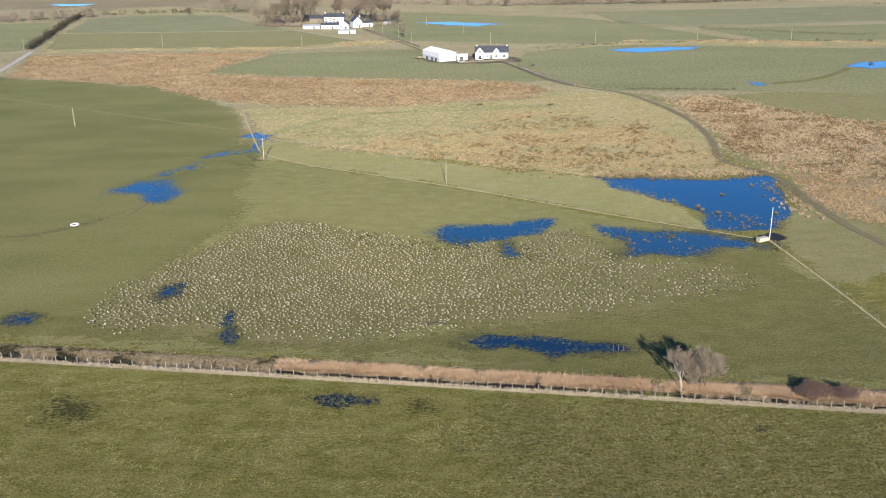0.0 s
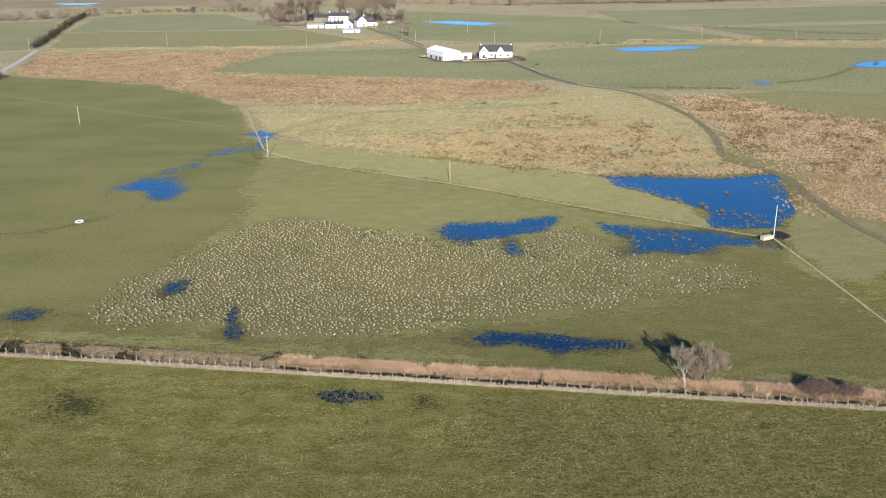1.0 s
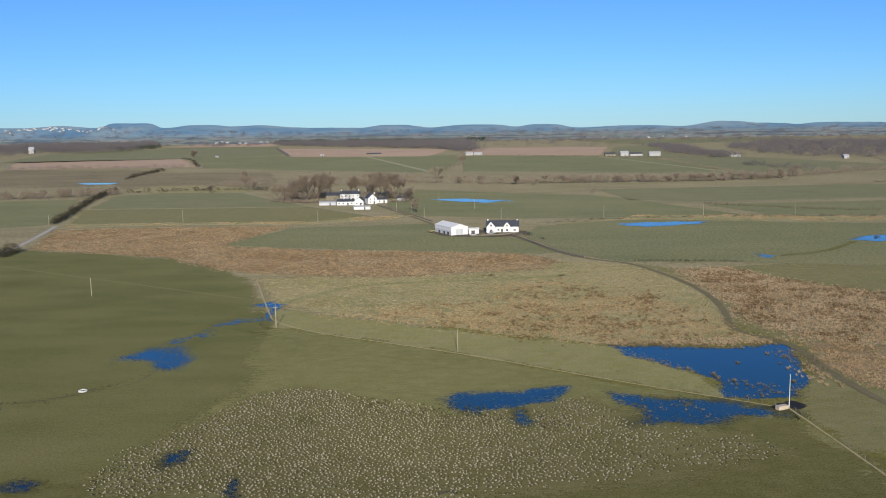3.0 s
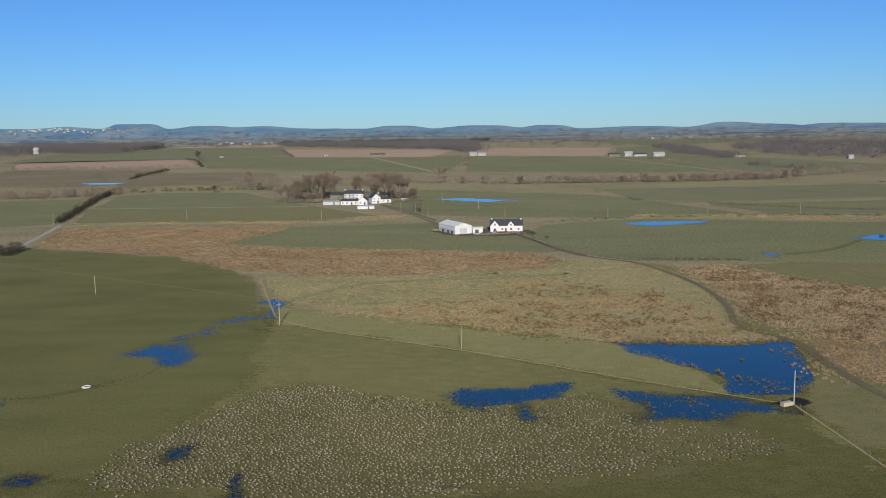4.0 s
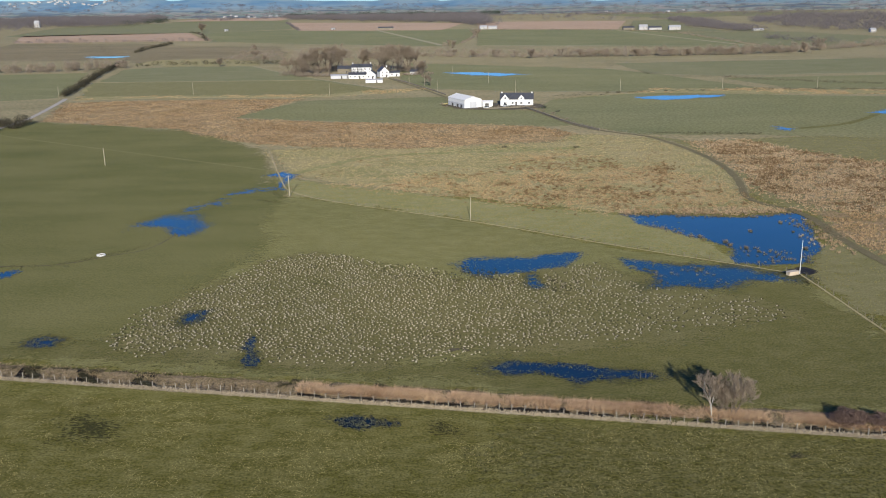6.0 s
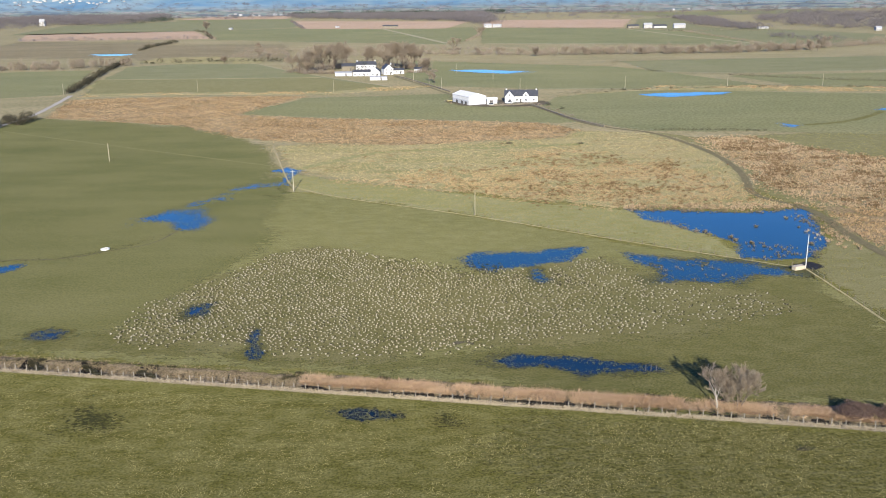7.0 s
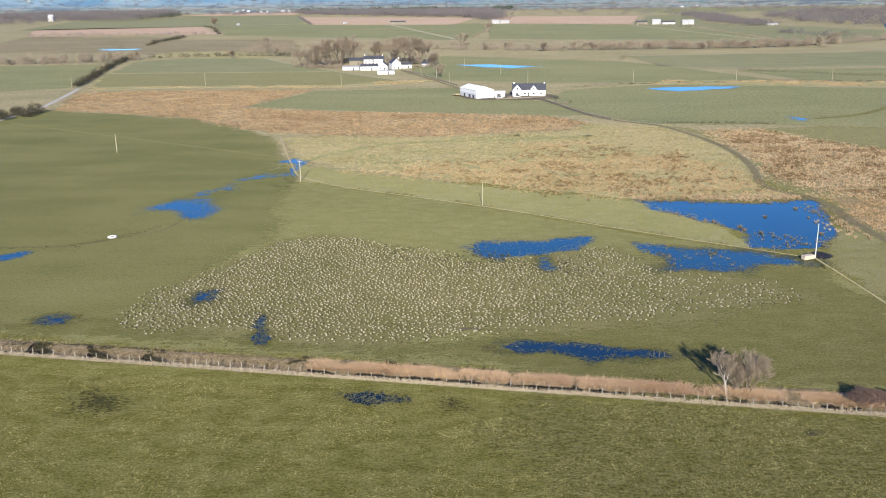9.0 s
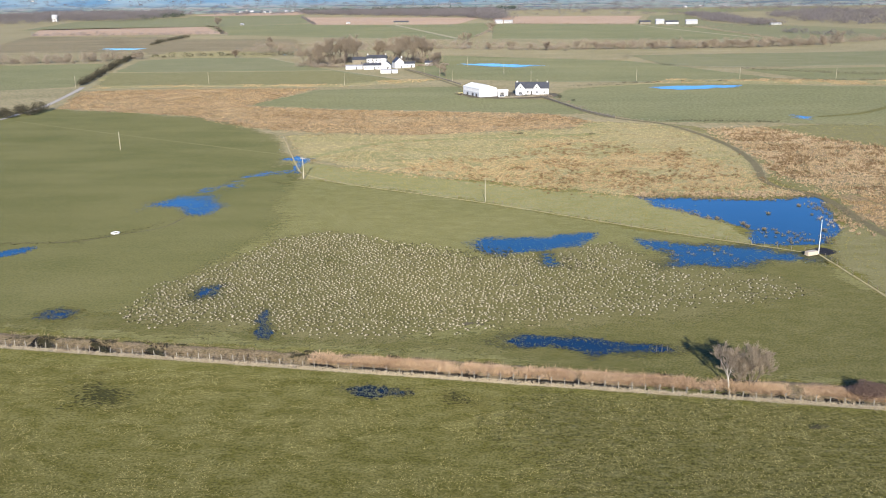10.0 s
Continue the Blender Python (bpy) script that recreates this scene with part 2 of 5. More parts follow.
def part(name, bm, material, parent=None, label=""):
    me = bpy.data.meshes.new(name)
    bm.normal_update()
    bm.to_mesh(me)
    bm.free()
    me.materials.append(material)
    ob = new(name, me)
    if parent:
        ob.parent = parent
    if label:
        tagged(ob, label)
    return ob


def empty(name, m, label, category, group=""):
    ob = new(name)
    ob.matrix_basis = m
    return tagged(ob, label, category, group)


def soft_noise(x, y, size, seed=0):
    """Smooth value noise in -1..1 over arrays of plan coordinates."""
    table = np.random.default_rng(1000 + seed).uniform(-1, 1, (64, 64))
    u, v = x / size, y / size
    i, j = np.floor(u).astype(int), np.floor(v).astype(int)
    fu, fv = u - i, v - j
    fu, fv = fu * fu * (3 - 2 * fu), fv * fv * (3 - 2 * fv)
    g = lambda a, b: table[a % 64, b % 64]
    return (g(i, j) * (1 - fu) + g(i + 1, j) * fu) * (1 - fv) + (g(i, j + 1) * (1 - fu) + g(i + 1, j + 1) * fu) * fv


def outline_distance(x, y, outline):
    """Distance to a closed outline, positive inside."""
    inside = np.zeros(x.shape, dtype=bool)
    best = np.full(x.shape, 1e9)
    n = len(outline)
    for k in range(n):
        (ax, ay), (bx, by) = outline[k], outline[(k + 1) % n]
        dx, dy = bx - ax, by - ay
        t = np.clip(((x - ax) * dx + (y - ay) * dy) / (dx * dx + dy * dy + 1e-9), 0, 1)
        best = np.minimum(best, np.hypot(x - ax - t * dx, y - ay - t * dy))
        if dy:
            inside ^= ((ay > y) != (by > y)) & (x < (y - ay) / dy * dx + ax)
    return np.where(inside, best, -best)


def patch(name, outline, cell, fuzz, z, material, holes=0.0):
    """A sheet over a plan outline that thins out over about fuzz metres at its uneven edge. holes: bare spots inside."""
    ox, oy = zip(*outline)
    gx, gy = np.meshgrid(np.arange(min(ox) - fuzz * 1.5, max(ox) + fuzz * 1.5 + cell, cell), np.arange(min(oy) - fuzz * 1.5, max(oy) + fuzz * 1.5 + cell, cell), indexing="ij")
    rim = outline_distance(gx, gy, outline) / fuzz
    rim = rim + soft_noise(gx, gy, fuzz * 2.2 + cell, 1) * 0.45 + soft_noise(gx, gy, fuzz * 0.7 + cell, 2) * 0.35
    if holes:
        bare = soft_noise(gx, gy, fuzz * 1.2 + cell, 4) * 0.6 + soft_noise(gx, gy, cell * 2.5, 5) * 0.5
        rim = np.minimum(rim, (1.0 - holes - bare) * 1.6)
    if holes > 0.7:
        rim = rim - 0.35
    if max(oy) < 480:
        z = z * 0.5
    high = np.maximum(np.maximum(rim[:-1, :-1], rim[1:, :-1]), np.maximum(rim[1:, 1:], rim[:-1, 1:]))
    gi = np.arange(gx.size).reshape(gx.shape)
    quads = np.stack([gi[:-1, :-1], gi[1:, :-1], gi[1:, 1:], gi[:-1, 1:]], axis=-1)[high > -0.65]
    used, inv = np.unique(quads, return_inverse=True)
    co = np.stack([gx.ravel()[used], gy.ravel()[used], np.full(len(used), z)], axis=-1)
    return mesh_object(name, co, inv.reshape(-1, 4), material, rim=rim.ravel()[used])


def smooth_line(points, step):
    """A plan line through the points, eased at its bends and cut into even steps."""
    p = np.array(points, dtype=float)
    for _ in range(2):
        q = [p[0]]
        for a, b in zip(p[:-1], p[1:]):
            q += [a * 0.75 + b * 0.25, a * 0.25 + b * 0.75]
        p = np.array(q + [p[-1]])
    s = np.concatenate([[0], np.cumsum(np.hypot(*np.diff(p, axis=0).T))])
    at = np.linspace(0, s[-1], max(2, int(s[-1] / step) + 1))
    return np.stack([np.interp(at, s, p[:, 0]), np.interp(at, s, p[:, 1])], axis=-1)


def ribbon(name, points, width, z, material, step=2.0, wobble=0.2):
    p = smooth_line(points, step)
    t = np.gradient(p, axis=0)
    t /= np.linalg.norm(t, axis=1)[:, None]
    nrm = np.stack([-t[:, 1], t[:, 0]], axis=-1)
    wl = width / 2 * (1 + wobble * rng.uniform(-1, 1, len(p)))[:, None]
    wr = width / 2 * (1 + wobble * rng.uniform(-1, 1, len(p)))[:, None]
    co = np.empty((2 * len(p), 3))
    co[0::2, :2], co[1::2, :2], co[:, 2] = p + nrm * wl, p - nrm * wr, z
    i = np.arange(len(p) - 1) * 2
    return mesh_object(name, co, np.stack([i, i + 1, i + 3, i + 2], axis=-1), material, rim=np.full(2 * len(p), 3.0))


def scatter(outline, count, edge=0.0):
    """Plan points spread over an outline, thinning out over edge metres at its rim."""
    ox, oy = zip(*outline)
    x = rng.uniform(min(ox) - edge, max(ox) + edge, count * 3)
    y = rng.uniform(min(oy) - edge, max(oy) + edge, count * 3)
    d = outline_distance(x, y, outline)
    ok = d + rng.uniform(-1, 1, len(x)) * edge > 0
    return np.stack([x[ok], y[ok]], axis=-1)[:count]


def blades(name, at, height, spread, per, width, material, z=0.0, lean=0.6, kind="stuff", label="", category="", parent=None):
    """Clumps of pointed blades, one clump at each plan point, joined into one mesh."""
    n = len(at)
    sizes = rng.uniform(0.55, 1.35, n)
    a = rng.uniform(0, 2 * np.pi, (n, per))
    r = rng.uniform(0.05, 1.0, (n, per)) * spread * sizes[:, None]
    bx = at[:, 0, None] + np.cos(a) * r
    by = at[:, 1, None] + np.sin(a) * r
    h = height * sizes[:, None] * rng.uniform(0.6, 1.15, (n, per))
    tx = bx + np.cos(a) * h * lean * rng.uniform(0.2, 1, (n, per))
    ty = by + np.sin(a) * h * lean * rng.uniform(0.2, 1, (n, per))
    w = width * rng.uniform(0.6, 1.3, (n, per))
    f = a + np.pi / 2 + rng.uniform(-0.9, 0.9, (n, per))
    co = np.empty((n, per, 3, 3))
    zz = np.asarray(z)[:, None] if np.ndim(z) else z
    co[..., 0, 0], co[..., 0, 1], co[..., 0, 2] = bx - np.cos(f) * w, by - np.sin(f) * w, zz
    co[..., 1, 0], co[..., 1, 1], co[..., 1, 2] = bx + np.cos(f) * w, by + np.sin(f) * w, zz
    co[..., 2, 0], co[..., 2, 1], co[..., 2, 2] = tx, ty, zz + h
    ob = mesh_object(name, co.reshape(-1, 3), np.arange(n * per * 3).reshape(-1, 3), material, parent)
    return tagged(ob, label, category, kind=kind)


def add_box(bm, x0, x1, y0, y1, z0, z1):
    v = [bm.verts.new((x, y, z)) for z in (z0, z1) for x, y in ((x0, y0), (x1, y0), (x1, y1), (x0, y1))]
    for f in ((3, 2, 1, 0), (4, 5, 6, 7), (0, 1, 5, 4), (1, 2, 6, 5), (2, 3, 7, 6), (3, 0, 4, 7)):
        bm.faces.new([v[i] for i in f])


def box_part(name, dims, material, parent, label="", bevel=0.0):
    bm = bmesh.new()
    add_box(bm, *dims)
    if bevel:
        bmesh.ops.bevel(bm, geom=bm.edges[:], offset=bevel, segments=2, affect="EDGES", profile=0.6)
    return part(name, bm, material, parent, label)


def add_tube(bm, p0, p1, r0, r1, sides):
    p0, p1 = Vector(p0), Vector(p1)
    q = (p1 - p0).to_track_quat("Z", "Y")
    rings = []
    for p, r in ((p0, r0), (p1, r1)):
        rings.append([bm.verts.new(p + q @ Vector((r * math.cos(k * 2 * math.pi / sides), r * math.sin(k * 2 * math.pi / sides), 0))) for k in range(sides)])
    for k in range(sides):
        bm.faces.new((rings[0][k], rings[0][(k + 1) % sides], rings[1][(k + 1) % sides], rings[1][k]))
    bm.faces.new(rings[1])


# ---- the land ----
DITCH_Y, DITCH_SLOPE = 119.9, -0.1535
DITCH_TURN = math.atan(DITCH_SLOPE)


def on_fence(u, v):
    """Plan place u metres along the boundary fence and v metres beyond it."""
    c, s = math.cos(DITCH_TURN), math.sin(DITCH_TURN)
    return u * c - v * s, DITCH_Y + u * s + v * c


POCKETS = (-88.0, -74.5, -64.0, -54.0)


def build_ground():
    """One sheet to the horizon with the drainage ditch sunk in it, along the boundary fence."""
    us = np.concatenate([[-6500, -3000, -1200, -500, -250], np.arange(-130, 110, 0.6), [250, 500, 1200, 3000, 6500]])
    vs = np.concatenate([[-900, -300, -120, -60, -30, -10, -3], np.arange(-1.0, 7.01, 0.4), [9, 14, 30, 60, 120, 250, 500, 1000, 2000, 3300, 4950]])
    u, v = np.meshgrid(us, vs, indexing="ij")
    near = (np.abs(u + 10) < 122)
    bend = soft_noise(u, u * 0, 7.0, 11) * 0.5 + soft_noise(u, u * 0, 2.2, 12) * 0.35
    wide = np.where(u < -28, 1.25, 0.85)
    z = np.where(u < -27, -0.35, -0.7) * np.exp(-(((v - 1.7 - bend * 0.8) / wide) ** 4)) + 0.22 * np.exp(-(((v - 4.4 - bend) / 0.9) ** 2)) * (u < -25)
    for c in POCKETS:
        z = z - 0.75 * np.exp(-(((u - c) / 1.7) ** 4)) * np.exp(-(((v - 3.1) / 1.3) ** 4))
    z = z + 0.12 * soft_noise(u, v, 1.3, 13) * np.exp(-(((v - 2.5) / 2.5) ** 2))
    z = np.where(near, z, 0)
    c, s = math.cos(DITCH_TURN), math.sin(DITCH_TURN)
    co = np.stack([u * c - v * s, DITCH_Y + u * s + v * c, z], axis=-1).reshape(-1, 3)
    gi = np.arange(u.size).reshape(u.shape)
    quads = np.stack([gi[:-1, :-1], gi[1:, :-1], gi[1:, 1:], gi[:-1, 1:]], axis=-1).reshape(-1, 4)
    ob = mesh_object("ground", co, quads, M_PASTURE, smooth=True, rim=np.full(u.size, 2.0))
    ob.data.materials.append(M_PEAT)
    ob.data.materials.append(M_STRAW)
    ob.data.materials.append(M_BANK)
    qu = ((u[:-1, :-1] + u[1:, 1:]) / 2).reshape(-1)
    qv = ((v[:-1, :-1] + v[1:, 1:]) / 2).reshape(-1)
    edge = soft_noise(qu, qv, 1.7, 15) * 0.5
    kind = np.where((qv > 2.3 + edge) & (qv < 5.0 + edge), 3, 0)
    kind = np.where((qv > 0.75) & (qv < 2.3 + edge), 1, kind)
    kind = np.where((qu < -27) & (kind == 1) & (qv > 1.1), 3, kind)
    # Peat tone in the pockets also paints the shade under the bank.
    for c in POCKETS:
        kind = np.where((np.abs(qu - c + edge) < 1.9) & (qv > 1.2) & (qv < 4.5 + edge), 1, kind)
    kind = np.where((qv > -0.7) & (qv <= 0.75), 2, kind)
    ob.data.polygons.foreach_set("material_index", np.where(np.abs(qu + 10) < 130, kind, 0).astype(np.int32))
    return ob


PLAIN = [(-4200, 300), (4200, 240), (5200, 4900), (-5200, 4900)]
tagged(mesh_object("field_plain", [(x, y, 0.008) for x, y in PLAIN], [(0, 1, 2, 3)], M_SCRUB, rim=[2.0] * 4), "tan and olive farmland reaching to the horizon", "field", kind="structure")
tagged(build_ground(), "flat winter pasture of olive green grazed grass", "ground", kind="structure")

FIELDS = [
    # name, outline, cell, fuzz, height, material, label
    ("field_left", [(-240, 466), (-165, 440), (-144, 428), (-100, 384), (-82, 361), (-66, 304), (-56, 271), (-53, 245), (-50, 215), (-52, 192), (-57, 177), (-63, 163), (-69, 150), (-78, 143), (-130, 152), (-260, 170)], 1.4, 11.0, 0.034, M_LEFT, "smooth dark green pasture beyond the fence"),
    ("field_near", [(6, 113), (30, 111), (62, 106), (75, 70), (22, 70), (14, 90)], 0.4, 14, 0.006, M_POACHED, "poached dimpled turf in the near field"),
    ("field_middle", [(-130, 230), (-70, 262), (-56, 270), (2, 236), (38, 208), (75, 184), (77, 158), (80, 116), (40, 121), (0, 127), (-40, 133), (-80, 139.5), (-130, 147)], 0.8, 2.5, 0.012, M_MIDDLE, "olive green pasture beyond the ditch"),
    ("field_strip", [(-66, 304), (-56, 272), (2, 238), (38, 210), (64, 194), (62, 216), (46, 243), (16, 256), (-15, 273), (-40, 288)], 1.2, 4, 0.042, M_STRIP, "pale green rough grass strip along the fence"),
    ("field_rough", [(-82, 362), (-60, 368), (-25, 362), (38, 375), (51, 399), (82, 390), (92, 356), (96, 319), (92, 288), (87, 262), (96, 245), (42, 245), (16, 259), (-16, 277), (-40, 291), (-64, 308)], 1.5, 5, 0.046, M_TAN, "tan tussocky rough grazing"),
    ("field_verge", [(84, 391), (101, 372), (120, 379), (200, 392), (215, 330), (150, 240), (120, 190), (100, 170), (79, 160), (76, 186), (82, 196), (90, 212), (100, 240), (93, 254), (89, 264), (96, 290), (99, 319), (95, 356)], 1.5, 4, 0.022, M_VERGE, "olive rough grass beside the worn track"),
    ("field_marsh", [(-226, 465), (-254, 555), (-225, 564), (-139, 564), (-105, 560), (-126, 471), (-73, 450), (-25, 441), (34, 426), (51, 400), (38, 377), (-25, 363), (-60, 369), (-84, 374), (-104, 388), (-144, 430)], 2.0, 5, 0.052, M_MARSH, "orange-brown dead rush marsh"),
    ("field_rushes", [(99, 371), (120, 378), (135, 348), (156, 318), (190, 300), (165, 232), (126, 236), (103, 248), (95, 271), (98, 306)], 1.6, 6, 0.045, M_PINK, "pinkish tan bed of dead rushes"),
    ("field_rushes_near", [(101, 245), (125, 240), (150, 228), (116, 196), (101, 200), (97, 216)], 1.2, 4, 0.05, M_MARSH, "brown dead rushes beside the track"),
    # Duller turf, its darker tone partly painting in lens vignetting.
    ("field_bankside", [(-130, 149), (-69, 152), (-40, 142), (-10, 138), (20, 150), (44, 160), (58, 176), (72, 180), (77, 158), (79, 118), (40, 122.5), (0, 128.5), (-40, 134.5), (-80, 141), (-130, 147.5)], 0.8, 7, 0.020, M_DULL, "olive pasture along the ditch bank, darkened partly for vignetting"),
    ("field_grazed", [(-66, 150), (-63, 164), (-54, 185), (-48, 200), (-37, 207), (-23, 201), (-1, 186), (12, 185), (31, 195), (38, 179), (57, 171), (64, 161), (52, 154), (35, 149), (14, 143), (-4, 137), (-17, 135), (-31, 137), (-50, 142), (-61, 142)], 0.6, 9, 0.035, M_GRAZED, "trampled pale patch in the pasture"),
    ("field_meadow", [(-126, 471), (-103, 550), (-14, 566), (-2, 509), (39, 486), (54, 428), (34, 427), (-25, 442), (-73, 451)], 2.5, 4, 0.05, M_GREEN_HAZED, "green meadow in front of the barn"),
    ("field_far_left", [(-520, 815), (-422, 800), (-348, 812), (-276, 588), (-360, 540), (-420, 580)], 4, 3, 0.06, M_GREEN_HAZED, "far green field beside the hedged lane"),
    ("field_far_mid", [(-328, 850), (-290, 880), (-208, 872), (-146, 754), (-46, 606), (-92, 569), (-147, 580), (-260, 583), (-293, 697)], 4, 3, 0.06, M_GREEN2, "far dull green field below the farm"),
    ("field_far_low", [(-300, 706), (-118, 703), (-110, 690), (-46, 606), (-92, 574), (-147, 583), (-258, 586), (-290, 680)], 4, 3, 0.066, M_VERGE, "dull olive lower half of the far field"),
    ("field_far_right", [(42, 499), (54, 541), (114, 578), (227, 546), (300, 530), (330, 420), (195, 374), (132, 390), (84, 396), (73, 404), (55, 434)], 3, 3, 0.06, M_GREEN_HAZED, "far green field with flood pools"),
    ("field_farm_side", [(-53, 889), (127, 781), (156, 727), (204, 592), (115, 585), (47, 590), (-27, 624), (-51, 706)], 4, 3, 0.07, M_GREEN_HAZED, "far green field behind the farmhouse"),
    ("field_upper", [(144, 850), (388, 873), (470, 860), (400, 720), (199, 697), (152, 727)], 5, 3, 0.07, M_GREEN2, "far dull green field"),
    ("field_corner", [(198, 677), (361, 692), (420, 600), (307, 585), (223, 582)], 5, 3, 0.07, M_GREEN_HAZED, "far green field"),
    ("field_scrub", [(-540, 985), (-1000, 1560), (-436, 1480), (-270, 1355), (-36, 1195), (18, 1222), (370, 1092), (560, 1130), (1000, 1150), (1000, 900), (388, 880), (144, 856), (125, 790), (-53, 895), (-200, 920), (-330, 870), (-350, 830)], 8, 10, 0.08, M_SCRUB, "brown rough land with scrub along the stream"),
    ("field_lane", [(-252, 590), (-240, 600), (-255, 660), (-290, 680), (-280, 640)], 3, 3, 0.062, M_TAN, "tan field corner beside the lane"),
    ("field_bracken", [(-600, 1010), (-420, 1000), (-395, 1110), (-455, 1390), (-760, 1490)], 8, 14, 0.085, M_HEATH, "brown rough heathy field"),
    ("field_east_far", [(560, 1128), (640, 1277), (720, 1460), (1200, 1480), (1200, 1160), (1000, 1150)], 12, 6, 0.125, M_GREEN_HAZED, "distant green field"),
    ("field_east_top", [(390, 1600), (480, 1560), (470, 1860), (590, 2600), (470, 2500), (330, 1810)], 14, 6, 0.135, M_GREEN2, "distant dull green field"),
    ("field_right_top", [(600, 2750), (1000, 2950), (1500, 3600), (500, 3600)], 20, 8, 0.14, M_GREEN_HAZED, "distant green field"),
    ("field_left_top", [(-560, 2860), (-1000, 3050), (-1080, 3300), (-640, 3250)], 20, 8, 0.14, M_GREEN_HAZED, "distant green field"),
    ("field_wide", [(-568, 1904), (-401, 2092), (-165, 1885), (-5, 1208), (-270, 1358), (-424, 1483)], 6, 4, 0.12, M_GREEN_HAZED, "distant green field"),
    ("field_wedge", [(-188, 1920), (18, 1980), (16, 1490), (-6, 1279), (-33, 1207)], 6, 4, 0.128, M_GREEN_HAZED, "distant light green field"),
    ("field_east", [(30, 1897), (313, 1734), (377, 1583), (370, 1095), (18, 1223)], 10, 4, 0.12, M_GREEN_HAZED, "distant green field"),
    ("field_ploughed", [(-562, 2840), (4, 2501), (-46, 1894), (-370, 2000)], 14, 4, 0.15, M_PLOUGH, "distant pinkish ploughed field"),
    ("field_ploughed_east", [(37, 2616), (449, 2490), (309, 1806), (34, 1933)], 14, 4, 0.15, M_PLOUGH, "distant pinkish ploughed field"),
    ("field_ploughed_west", [(-770, 1507), (-944, 1887), (-824, 1937), (-601, 1950), (-436, 1508), (-596, 1516)], 12, 4, 0.13, M_PLOUGH, "distant reddish ploughed field"),
    ("field_north_west", [(-960, 1834), (-1192, 2607), (-1010, 3030), (-579, 2925), (-410, 2139), (-568, 1904), (-600, 1955)], 16, 4, 0.13, M_GREEN2, "distant dull green field"),
    ("field_south_east", [(374, 1530), (535, 1701), (640, 1277), (550, 1128), (384, 1105)], 12, 4, 0.13, M_GREEN2, "distant dull green field"),
    ("field_red", [(-1150, 4300), (-800, 4300), (-660, 3233), (-1088, 3327)], 20, 4, 0.3, M_PLOUGH, "distant reddish ploughed field"),
]
for name, outline, cell, fuzz, z, material, label in FIELDS:
    tagged(patch(name, outline, cell * 1.7, fuzz, z, material), label, "field", kind="structure")

